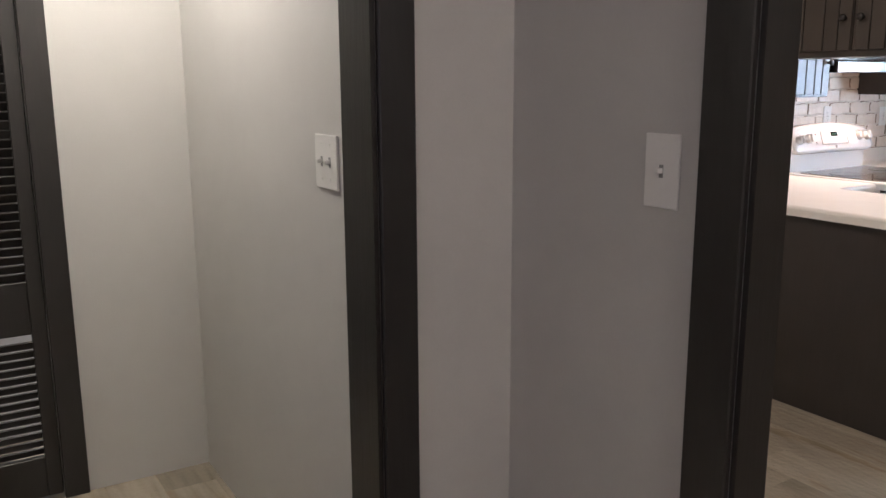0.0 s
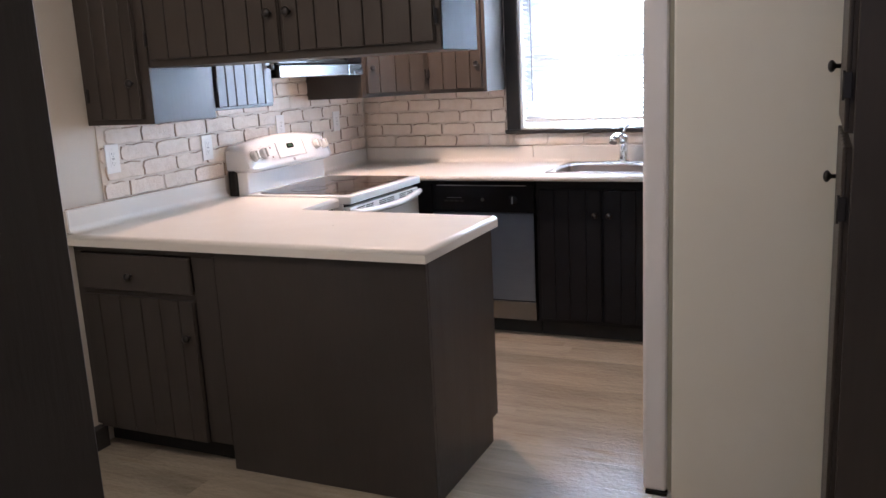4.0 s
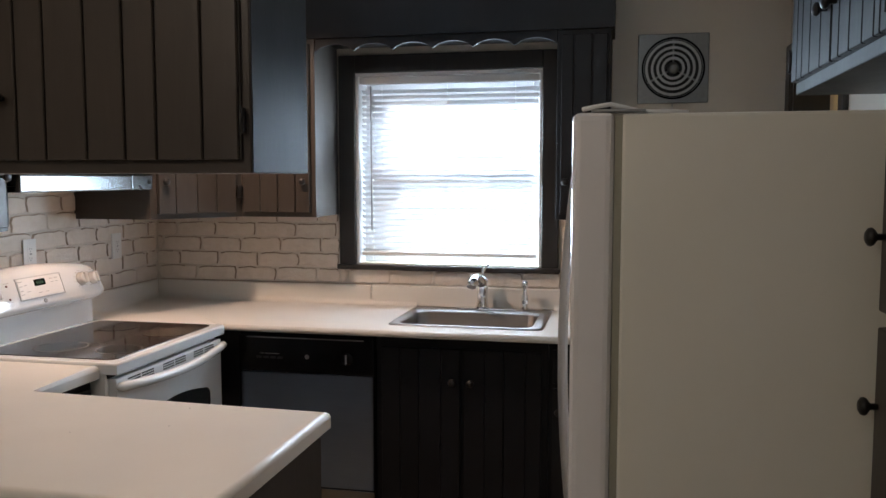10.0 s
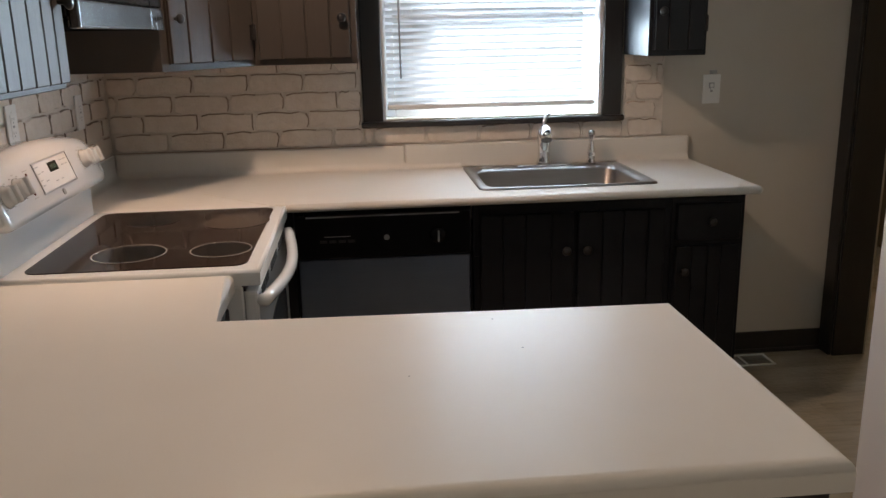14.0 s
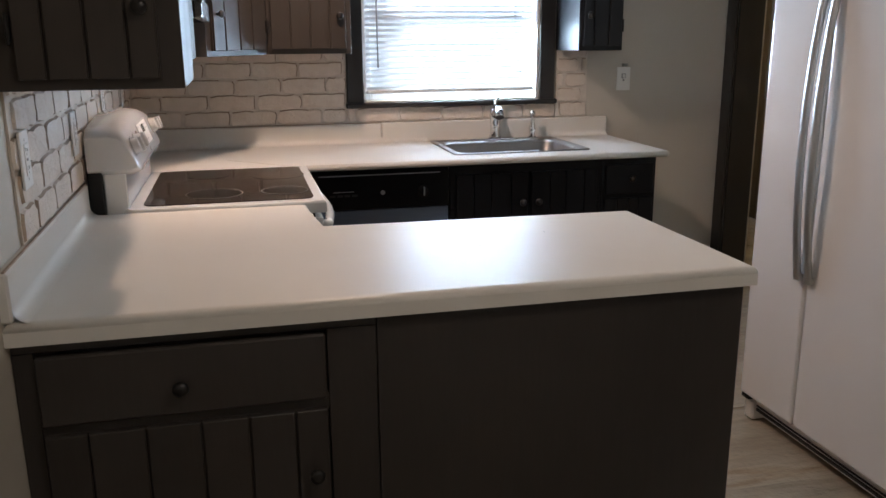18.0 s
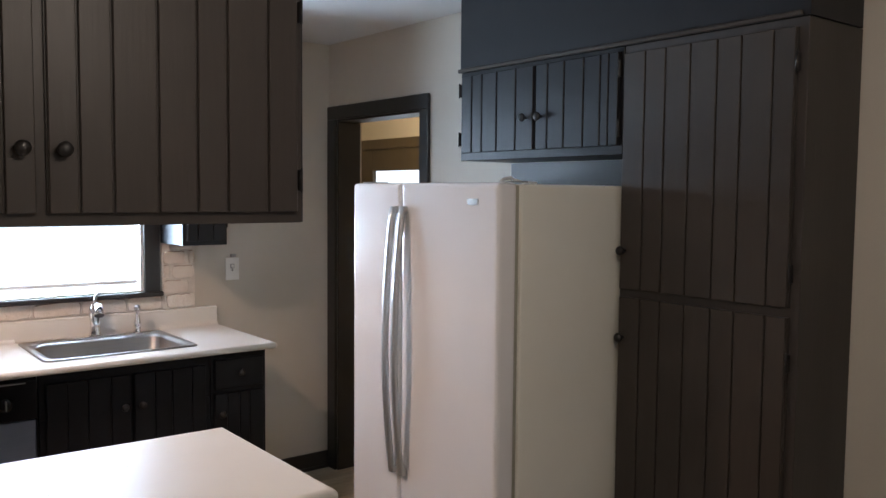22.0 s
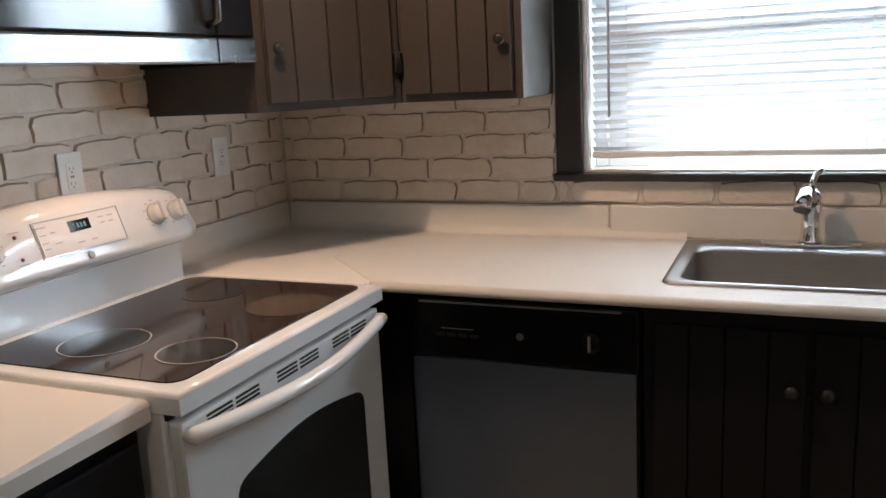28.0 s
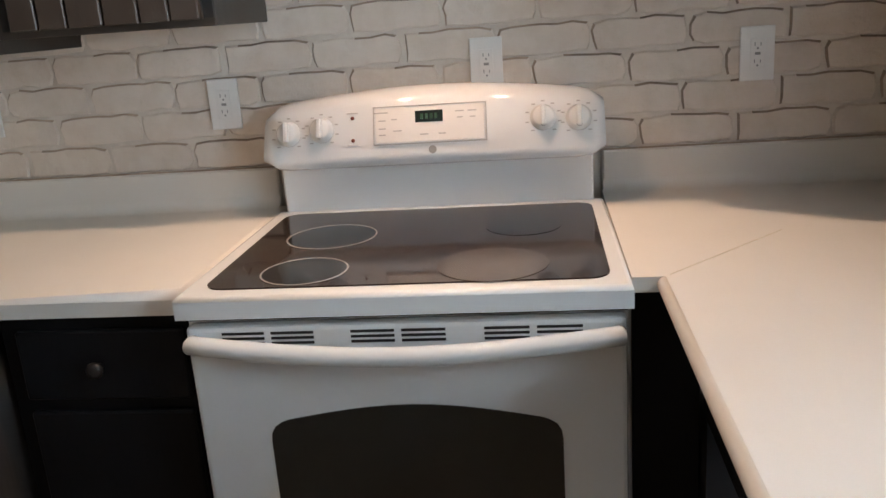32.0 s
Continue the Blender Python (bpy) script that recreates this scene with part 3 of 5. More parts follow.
# baseboards
for name, bx in (("baseboard_east", (EAST - 0.014, EAST, SOUTH, 0.34, 0, 0.10)),
                 ("baseboard_north", (WALL_X, 4.05, north(WALL_X) - 0.014, north(4.05), 0, 0.09)),
                 ("baseboard_south", (2.763, 3.52, south(2.763) - 0.01, south(3.52) + 0.012, 0, 0.09)),
                 ("baseboard_hall", (HALL_X - 0.014, HALL_X, DOOR_N + 0.103, YH, 0, 0.09))):
    bm = box(*bx, 0.003)
    x0, x1, y0, y1, _, _ = bx
    if x1 - x0 < y1 - y0:
        box(x0 - 0.008, x0 + 0.002, y0, y1, 0, 0.02, 0.003, bm=bm)
    structure(name, bm, TRIM, "dark brown painted wooden baseboard")

# back room seen through the south doorway
wall("wall_porch_north_east", 6.72, 8.6, SOUTH - T - 0.004, SOUTH - T - 0.10, material=CREAM)
bm = box(5.2, 8.6, -1.82, -1.70, 2.035, CEIL)
box(5.2, 7.20, -1.82, -1.70, 0, 2.035, bm=bm)
box(8.40, 8.6, -1.82, -1.70, 0, 2.035, bm=bm)
structure("wall_porch_south", bm, CREAM, "cream wall over a brown wooden door")
wall("wall_porch_west", 5.1, 5.2, -1.82, SOUTH - T, material=CREAM)
wall("wall_porch_east", 8.6, 8.7, -1.82, SOUTH - T, material=CREAM)
structure("ceiling_porch", box(EAST + 0.16, 8.7, -1.82, SOUTH - T, CEIL, CEIL + 0.1), CEILING)
structure("floor_porch", box(EAST + 0.16, 8.7, -1.82, SOUTH - T, -0.08, -0.002), FLOOR)
md = facing("+y", -1.74)
pd = thing("door_1", md @ Vector((7.93, 0, 0)), "closed brown wooden back door with a glazed light", "door", "", "structure")
part("stile", box(7.24, 7.40, 0, 0.04, 0, 1.985, 0.003, md), WOODDOOR, pd)
part("stile", box(8.134, 8.36, 0, 0.04, 0, 1.985, 0.003, md), WOODDOOR, pd)
part("rail", box(7.40, 8.134, 0, 0.04, 1.80, 1.985, 0.003, md), WOODDOOR, pd)
part("rail", box(7.40, 8.134, 0, 0.04, 0, 0.95, 0.003, md), WOODDOOR, pd)
part("head_casing", box(7.12, 8.48, 0.041, 0.062, 1.976, 2.055, 0.003, md), WOODDOOR, pd)
part("side_casing", box(8.365, 8.48, 0.041, 0.062, 0, 1.975, 0.003, md), WOODDOOR, pd)
part("side_casing", box(7.12, 7.235, 0.041, 0.062, 0, 1.975, 0.003, md), WOODDOOR, pd)
part("pane", box(7.40, 8.134, 0.012, 0.018, 0.95, 1.80, 0, md), GLASS, pd).visible_shadow = False
solo("backdrop_porch", box(6.5, 9.5, -2.6, -2.58, 0, 2.6), OUTSIDE, "bright overcast daylight beyond the back door", "backdrop", "", "structure")
solo("backdrop", box(8.6, 8.62, -0.3, 2.7, 0.4, 3.2), OUTSIDE, "bright overcast daylight outside the window", "backdrop", "", "structure")
structure("wall_outside_south", box(EAST + 0.16, 8.6, SOUTH - T, SOUTH - T + 0.05, 0.0, 3.2), CREAM)

# ---- window with blind ----
mw = facing("-x", EAST)
win = thing("window_1", (EAST, 1.18, WZ0), "double-hung white window in a dark painted frame", "window", "", "structure")
part("window_frame", box(WY1, WY1 + 0.082, 0, 0.02, WZ0 - 0.02, WZ1 + 0.085, 0.003, mw), TRIM, win, "dark painted wooden casing")
part("window_frame", box(WY0 - 0.08, WY0, 0, 0.02, WZ0 - 0.02, WZ1 + 0.085, 0.003, mw), TRIM, win, "dark painted wooden casing")
part("window_frame", box(WY0, WY1, 0, 0.02, WZ1, WZ1 + 0.085, 0.003, mw), TRIM, win, "dark painted wooden casing")
part("window_sill", box(WY0 - 0.09, WY1 + 0.09, -0.06, 0.043, WZ0 - 0.03, WZ0 - 0.006, 0.005, mw), TRIM, win, "dark painted wooden sill")
for a, b in ((WY0, WY0 + 0.014), (WY1 - 0.014, WY1)):
    part("reveal", box(a, b, -0.155, -0.001, WZ0, WZ1, 0, mw), SASH, win)
part("reveal", box(WY0 + 0.014, WY1 - 0.014, -0.155, -0.001, WZ1 - 0.014, WZ1, 0, mw), SASH, win)
for z0, z1, n in ((WZ0, 1.610, -0.10), (1.500, WZ1 - 0.014, -0.13)):
    sash = part("sash", box(WY0 + 0.014, WY0 + 0.055, n - 0.025, n, z0, z1, 0.003, mw), SASH, win)
    part("stile", box(WY1 - 0.055, WY1 - 0.014, n - 0.025, n, z0, z1, 0.003, mw), SASH, sash)
    part("rail", box(WY0 + 0.055, WY1 - 0.055, n - 0.025, n, z0, z0 + 0.060, 0.003, mw), SASH, sash)
    part("rail", box(WY0 + 0.055, WY1 - 0.055, n - 0.025, n, z1 - 0.055, z1, 0.003, mw), SASH, sash)
    part("pane", box(WY0 + 0.055, WY1 - 0.055, n - 0.015, n - 0.011, z0 + 0.060, z1 - 0.055, 0, mw), GLASS, sash).visible_shadow = False

blind = thing("window_blind", (EAST + 0.03, 1.18, WZ0), "white horizontal slat blind, lowered over the window", "blind")
part("headrail", box(WY0 + 0.018, WY1 - 0.018, -0.05, -0.012, WZ1 - 0.052, WZ1 - 0.018, 0.003, mw), SASH, blind)
part("bottom_rail", box(WY0 + 0.02, WY1 - 0.02, -0.045, -0.020, WZ0 + 0.035, WZ0 + 0.055, 0.004, mw), SASH, blind)
slat_n = 29
for i in range(slat_n):
    z = WZ0 + 0.062 + i * (WZ1 - 0.060 - WZ0 - 0.062) / slat_n
    bm = bmesh.new()
    rows = []
    for k in range(4):
        s = k / 3 - 0.5
        a = radians(30 + (4 if i % 7 == 2 else 0))
        rows.append([bm.verts.new(mw @ Vector((u, -0.032 + 0.033 * s * math.cos(a), z + 0.033 * s * math.sin(a) + 0.003 * (0.25 - s * s) * 4))) for u in (WY0 + 0.022, WY1 - 0.022)])
    for a, b in zip(rows, rows[1:]):
        bm.faces.new((a[0], a[1], b[1], b[0])).smooth = True
    part("slat", bm, BLIND, blind)
for u in (WY0 + 0.13, 1.18, WY1 - 0.13):
    part("cord", tube([mw @ Vector((u, -0.016, WZ0 + 0.05)), mw @ Vector((u, -0.016, WZ1 - 0.05))], 0.0012, 5), SASH, blind)
part("tilt_wand", tube([mw @ Vector((WY1 - 0.075, -0.008, WZ1 - 0.06)), mw @ Vector((WY1 - 0.078, -0.006, 1.28))], 0.0042, 7), GREYPLASTIC, blind, "slim grey tilt wand")

# ---- worktops ----
def edge_slab(points, z0=0.869, z1=COUNTER, bevel=0.0165):
    return prism(points, z0, z1, bevel=bevel, seg=6)


bm = edge_slab([(4.013, 1.103), (4.682, 1.103), (4.682, 2.045), (RX0 - 0.004, 2.045), (RX0 - 0.004, north(RX0)), (4.013, north(4.013))])
wt1 = thing("worktop", (4.35, 1.9, 0.876), "off-white laminate peninsula worktop with a rounded edge", "worktop", "kitchen worktops")
part("slab", bm, LAMINATE, wt1)
part("backsplash", box(4.016, RX0 - 0.022, -0.004, 0.020, COUNTER, 1.012, 0.005, on_north()), LAMINATE, wt1)
wt2 = thing("worktop", (6.2, 1.5, 0.876), "off-white laminate worktop under the window with a sink", "worktop", "kitchen worktops")
SX0, SX1, SY0, SY1 = 5.985, 6.475, 0.685, 1.300
bm = bmesh.new()
XA, XB = 5.866, EAST - 0.004
YA, YB = 0.337, NORTH - 0.004
for pts in ([(XA, YA), (XB, YA), (XB, SY0), (XA, SY0)], [(XA, SY0), (SX0, SY0), (SX0, SY1), (XA, SY1)], [(SX1, SY0), (XB, SY0), (XB, SY1), (SX1, SY1)],
            [(XA, SY1), (XB, SY1), (XB, YB), (RX1 + 0.004, YB), (RX1 + 0.004, 2.045), (XA, 2.045)]):
    join(bm, prism(pts, 0.8865, COUNTER - 0.0005))
bmesh.ops.remove_doubles(bm, verts=bm.verts, dist=0.0002)
part("slab", bm, LAMINATE, wt2)
part("front_edge", tube([(XA, YA, 0.8996), (XA, 2.045, 0.8996)], 0.0138, 16), LAMINATE, wt2)
part("end_edge", tube([(XA, YA, 0.8996), (XB, YA, 0.8996)], 0.0138, 16), LAMINATE, wt2)
part("backsplash", box(EAST - 0.026, EAST - 0.004, YA + 0.004, 1.552, COUNTER, 1.014, 0.005), LAMINATE, wt2)
part("backsplash", box(EAST - 0.024, EAST - 0.004, 1.554, NORTH - 0.0235, COUNTER, 1.012, 0.005), LAMINATE, wt2)
part("backsplash", box(RX1 + 0.006, EAST - 0.021, -0.004, 0.020, COUNTER, 1.012, 0.005, on_north()), LAMINATE, wt2)

def cove(u0, u1, m, base, r=0.028, n=7):
    """The hollow that leads the worktop up into its backsplash, at local depth base."""
    bm = bmesh.new()
    arc = [(base + r - r * math.sin(math.pi / 2 * k / n), COUNTER + r - r * math.cos(math.pi / 2 * k / n) + 0.0006) for k in range(n + 1)]
    ends = [[bm.verts.new(m @ Vector((u, d, z))) for d, z in arc] for u in (u0, u1)]
    for a in range(n):
        bm.faces.new((ends[0][a], ends[0][a + 1], ends[1][a + 1], ends[1][a])).smooth = True
    return bm


part("cove", cove(4.018, RX0 - 0.024, on_north(), 0.020), LAMINATE, wt1)
part("cove", cove(RX1 + 0.008, EAST - 0.0255, on_north(), 0.020), LAMINATE, wt2)
part("cove", cove(1.320, NORTH - 0.0245, mw, 0.024), LAMINATE, wt2)
part("cove", cove(YA + 0.006, 0.655, mw, 0.026), LAMINATE, wt2)

# brown joint along the top of the backsplashes
for wt_, bx, m in ((wt1, (4.020, RX0 - 0.026), on_north()), (wt2, (RX1 + 0.010, EAST - 0.032), on_north())):
    part("caulk_line", box(*bx, 0.010, 0.0165, 1.0110, 1.0150, 0.001, m), JOINTBROWN, wt_)
part("caulk_line", box(1.560, NORTH - 0.034, 0.010, 0.0205, 1.0110, 1.0150, 0.001, mw), JOINTBROWN, wt2)

# small dark chips in the laminate
for x, y, r in ((4.628, 1.485, 0.0022), (4.470, 1.455, 0.0020), (4.371, 1.664, 0.0018)):
    part("chip", lathe([(r, 0.0), (r * 0.7, 0.0005)], Matrix.Translation((x, y, COUNTER + 0.0002)), 7), GREYPLASTIC, wt1, "tiny dark chip in the laminate")

# mitred joint of the worktop
jm = Matrix.Translation((5.866, 2.045, COUNTER)) @ Matrix.Rotation(radians(45.5), 4, "Z")
part("seam", box(0.012, 0.36, -0.0005, 0.0005, -0.001, 0.0002, 0, jm), CREAM, wt2, "fine beige mitre joint")

# ---- base cabinets ----
PX = 4.041
mp_ = facing("-x", PX)
pen = thing("peninsula_cabinet", (4.33, 1.9, 0), "dark brown painted peninsula cabinet with plank door", "cabinet")
part("panel", box(PX, PX + 0.02, 1.118, 1.985, 0.0, 0.874, 0.002), BASEPAINT, pen, "plain dark painted back panel")
part("end_panel", prism([(PX + 0.021, 0.0), (4.585, 0.0), (4.585, 0.10), (4.645, 0.10), (4.645, 0.874), (PX + 0.021, 0.874)], 0, 0.02,
                        Matrix(((1, 0, 0, 0), (0, 0, 1, 1.118), (0, 1, 0, 0), (0, 0, 0, 1)))), BASEPAINT, pen)
part("body", box(PX + 0.021, 4.63, 1.139, north(PX), 0.10, 0.872), BASEPAINT, pen)
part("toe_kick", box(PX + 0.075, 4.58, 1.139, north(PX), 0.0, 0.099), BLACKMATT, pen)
part("rail", box(PX, PX + 0.02, 1.987, north(PX) - 0.001, 0.845, 0.874, 0.001), BASEPAINT, pen)
part("stile", box(PX, PX + 0.02, 1.987, 2.09, 0.10, 0.844, 0.001), BASEPAINT, pen)
part("stile", box(PX, PX + 0.02, 2.653, north(PX) - 0.001, 0.10, 0.844, 0.001), BASEPAINT, pen)
part("rail", box(PX, PX + 0.02, 2.0905, 2.6525, 0.664, 0.702, 0.001), BASEPAINT, pen)
dr = part("drawer_front", box(2.095, 2.650, -0.004, 0.016, 0.694, 0.838, 0.004, mp_), BASEPAINT, pen)
add_knob(dr, mp_, 2.385, 0.757, 0.016)
plank_door(pen, mp_, 2.095, 2.650, 0.10, 0.672, [5, 7, 7, 8, 8, 6], BASEPAINT, (2.125, 0.53), gap=0.0018)
# range-side cabinet beside the range
mn = facing("-y", 2.075)
nar = thing("base_cabinet", (4.84, 2.4, 0), "dark painted narrow drawer cabinet beside the range", "cabinet", "base cabinets")
part("body", box(4.655, RX0 - 0.012, 2.076, north(PX), 0.10, 0.872), SHADEDBASE, nar)
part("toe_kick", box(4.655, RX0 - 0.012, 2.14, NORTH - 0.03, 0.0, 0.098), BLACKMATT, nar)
d2 = part("drawer_front", box(4.69, 5.015, 0.001, 0.018, 0.70, 0.838, 0.004, mn), SHADEDBASE, nar)
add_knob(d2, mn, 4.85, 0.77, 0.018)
d2 = part("door", box(4.69, 5.015, 0.001, 0.018, 0.12, 0.675, 0.004, mn), SHADEDBASE, nar)
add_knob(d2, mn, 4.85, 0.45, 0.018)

BX = 5.932
me_ = facing("-x", BX)
filler = thing("base_cabinet", (6.2, 2.35, 0), "dark painted blind corner cabinet", "cabinet", "base cabinets")
part("body", box(BX, EAST - 0.004, 1.975, NORTH - 0.004, 0.10, 0.885, 0.001), SHADEDBASE, filler)
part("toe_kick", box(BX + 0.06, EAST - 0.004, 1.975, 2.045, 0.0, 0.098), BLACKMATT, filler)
part("side_panel", box(RX1 + 0.008, BX - 0.001, 2.085, 2.10, 0.10, 0.885), SHADEDBASE, filler)

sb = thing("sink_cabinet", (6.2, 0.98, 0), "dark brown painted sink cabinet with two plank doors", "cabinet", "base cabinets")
part("body", box(BX, EAST - 0.004, 0.630, 1.350, 0.09, 0.685, 0.001), SHADEDBASE, sb)
part("top_rail", box(BX, BX + 0.02, 0.630, 1.350, 0.686, 0.885, 0.001), SHADEDBASE, sb)
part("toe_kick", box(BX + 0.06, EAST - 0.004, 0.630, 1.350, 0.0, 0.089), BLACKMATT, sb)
plank_door(sb, me_, 0.655, 0.975, 0.115, 0.835, [5, 7, 6, 7], SHADEDBASE, (0.945, 0.70), gap=0.0009)
plank_door(sb, me_, 0.990, 1.325, 0.115, 0.835, [6, 7, 6, 6], SHADEDBASE, (1.02, 0.70), gap=0.0009)
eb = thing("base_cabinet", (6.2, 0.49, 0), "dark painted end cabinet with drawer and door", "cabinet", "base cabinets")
part("body", box(BX, EAST - 0.004, 0.355, 0.628, 0.09, 0.885, 0.001), SHADEDBASE, eb)
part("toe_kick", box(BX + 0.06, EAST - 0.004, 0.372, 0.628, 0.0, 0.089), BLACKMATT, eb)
d3 = part("drawer_front", box(0.372, 0.612, 0.001, 0.018, 0.712, 0.850, 0.004, me_), SHADEDBASE, eb)
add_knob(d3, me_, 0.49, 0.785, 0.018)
plank_door(eb, me_, 0.372, 0.612, 0.115, 0.692, [7, 5, 6, 6], SHADEDBASE, (0.585, 0.60), gap=0.0009)

# ---- upper cabinets ----
HX0, HX1, HZ0 = 4.205, 4.512, 1.545
mhang = facing("-x", HX0)
hang = thing("hanging_cabinet", (4.36, 1.7, HZ0), "dark brown painted cabinet hung over the peninsula", "cabinet")
part("body", box(HX0, HX1, 1.094, 2.332, HZ0, UP_TOP, 0.002), CAB, hang)
# thin panel added over the end so its colour carries the shade there
part("end_panel", box(HX0 + 0.002, HX1 - 0.002, 1.0905, 1.0938, HZ0 + 0.001, UP_TOP - 0.002, 0.001), SHADEDUPPER, hang, "thin added end panel with shade put into its colour")
plank_door(hang, mhang, 1.112, 1.692, HZ0 + 0.028, UP_TOP - 0.022, [8.1, 10.4, 7.3, 9.0, 9.8, 7.0, 6.3], None, (1.662, 1.706), 1.106)
plank_door(hang, mhang, 1.712, 2.318, HZ0 + 0.028, UP_TOP - 0.022, [6.2, 6.7, 10.1, 9.4, 8.2, 10.3, 10.0], None, (1.742, 1.706), 2.324)

UY, UL = 2.338, 2.368                  # fronts of the corner run and of the recessed cabinet
low = thing("wall_cabinet", (4.4, 2.55, 1.33), "dark painted corner wall cabinet with a plank door", "cabinet", "wall cabinets")
part("body", box(HX0, 4.575, UY + 0.002, north(HX0), 1.330, UP_TOP, 0.002), CAB, low)
plank_door(low, mhang, 2.385, 2.652, 1.352, UP_TOP - 0.022, [6, 8, 8, 6], None, (2.413, 1.49), 2.657)
mn2 = facing("-y", UL)
ul = thing("wall_cabinet", (4.8, 2.5, 1.358), "dark painted wall cabinet beside the microwave", "cabinet", "wall cabinets")
part("body", box(4.577, RX0 - 0.004, UL + 0.002, north(4.577), 1.358, UP_TOP, 0.002), CAB, ul)
plank_door(ul, mn2, 4.614, 5.018, 1.372, UP_TOP - 0.022, [5, 5, 6, 6, 5, 5], None, (4.995, 1.54), 4.606)
# Flat black strips on the body either side of the door; nothing is recessed.
part("rebate", box(4.590, 4.6135, -0.001, 0.0012, 1.374, UP_TOP - 0.03, 0, mn2), BLACKMATT, ul, "flat black strip beside the door")
part("rebate", box(5.0185, RX0 - 0.006, -0.001, 0.0012, 1.374, UP_TOP - 0.03, 0, mn2), BLACKMATT, ul, "flat black strip beside the door")
um = thing("wall_cabinet", (5.42, 2.5, 1.90), "dark painted short cabinet above the microwave", "cabinet", "wall cabinets")
part("body", box(RX0 - 0.002, 5.858, UY + 0.04, north(RX0), 1.905, UP_TOP, 0.002), CAB, um)
mn3 = facing("-y", UY + 0.038)
plank_door(um, mn3, RX0 + 0.01, 5.44, 1.925, UP_TOP - 0.022, [5, 6, 6, 5], None, (5.40, 1.97))
plank_door(um, mn3, 5.46, 5.84, 1.925, UP_TOP - 0.022, [5, 6, 6, 5], None, (5.49, 1.97))

# corner cabinet with a diagonal front
C0, C1 = Vector((5.866, 2.345)), Vector((6.235, 2.10))
cc = thing("corner_wall_cabinet", (6.2, 2.5, UP_BOT), "dark painted diagonal corner wall cabinet", "cabinet", "wall cabinets")
part("body", prism([(C0.x, C0.y), (C1.x, C1.y), (EAST - 0.004, C1.y), (EAST - 0.004, NORTH - 0.006), (C0.x, NORTH - 0.006)], UP_BOT, UP_TOP), CAB, cc)
dvec = C1 - C0
ang = math.atan2(dvec.y, dvec.x)
mc = Matrix.Translation((C0.x, C0.y, 0)) @ Matrix.Rotation(ang, 4, "Z") @ Matrix.Diagonal((1, -1, 1, 1))
L = dvec.length
plank_door(cc, mc, 0.03, L - 0.03, UP_BOT + 0.022, UP_TOP - 0.022, [5.5, 7, 6.5, 7], None, (0.058, 1.52), L - 0.022)
UX = 6.237
mu = facing("-x", UX)
el = thing("wall_cabinet", (6.4, 1.9, UP_BOT), "dark painted wall cabinet beside the window", "cabinet", "wall cabinets")
part("body", box(UX, EAST - 0.004, 1.727, 2.098, UP_BOT, UP_TOP, 0.002), CAB, el)
plank_door(el, mu, 1.750, 2.082, UP_BOT + 0.022, UP_TOP - 0.022, [5, 6, 6, 6], None, (1.780, 1.52), 2.090)
er = thing("wall_cabinet", (6.4, 0.52, UP_BOT), "narrow dark painted wall cabinet beside the window", "cabinet", "wall cabinets")
part("body", box(UX + 0.006, EAST - 0.004, 0.406, 0.632, UP_BOT, UP_TOP, 0.002), SHADEDUPPER, er)
plank_door(er, facing("-x", UX + 0.006), 0.418, 0.615, UP_BOT + 0.022, UP_TOP - 0.022, [6, 7, 5], SHADEDUPPER, (0.590, 1.52), 0.414)

# scalloped valance across the window
pts = [(0.634, 2.30), (0.634, 2.105)]
N, A, B = 6, 0.634, 1.725
for i in range(N * 8 + 1):
    s = i / 8
    u = A + (B - A) * i / (N * 8)
    pts.append((u, 2.108 + 0.030 * abs(math.sin(math.pi * s)) ** 0.7))
pts += [(1.725, 2.105), (1.725, 2.30)]
bm = bmesh.new()
vs = [[bm.verts.new((x, y, z)) for y, z in pts] for x in (UX + 0.004, UX + 0.022)]
bm.faces.new(vs[0]); bm.faces.new(vs[1][::-1])
for i in range(len(pts)):
    j = (i + 1) % len(pts)
    bm.faces.new((vs[0][i], vs[0][j], vs[1][j], vs[1][i]))
solo("valance", bm, SHADEDUPPER, "dark painted wooden valance with a scalloped edge", "valance")

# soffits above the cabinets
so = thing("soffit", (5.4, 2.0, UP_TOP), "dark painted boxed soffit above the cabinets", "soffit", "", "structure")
part("panel", box(HX0 - 0.012, HX1 + 0.012, 1.082, 2.33, UP_TOP + 0.001, CEIL - 0.001), SHADEDUPPER, so)
part("panel", prism([(HX0 - 0.012, 2.331), (4.54, 2.331), (5.86, 2.331), (6.225, 2.075), (6.225, 0.394), (EAST - 0.003, 0.394), (EAST - 0.003, NORTH - 0.003), (HX0 - 0.012, NORTH - 0.003)], UP_TOP + 0.001, CEIL - 0.001), SHADEDUPPER, so)
part("trim_strip", box(HX0 - 0.024, HX1 + 0.024, 1.070, 2.328, UP_TOP + 0.003, UP_TOP + 0.022, 0.006), SHADEDUPPER, so)

# pantry and cabinet over the refrigerator
PY = -0.103
PXA, PXB, FXB = 3.530, 4.172, 5.034
mpn = facing("+y", PY)
pan = thing("pantry_cabinet", (3.85, -0.27, 0), "tall dark painted pantry cabinet with plank doors", "cabinet")
part("body", box(PXA, PXB, south(PXA) + 0.001, PY, 0.095, 2.118, 0.002), BASEPAINT, pan)
part("toe_kick", box(PXA + 0.002, PXB, south(PXA) + 0.001, PY - 0.055, 0.0, 0.094), BLACKMATT, pan)
W = [9.0, 8.0, 9.3, 9.5, 8.1, 10.1, 6.7]
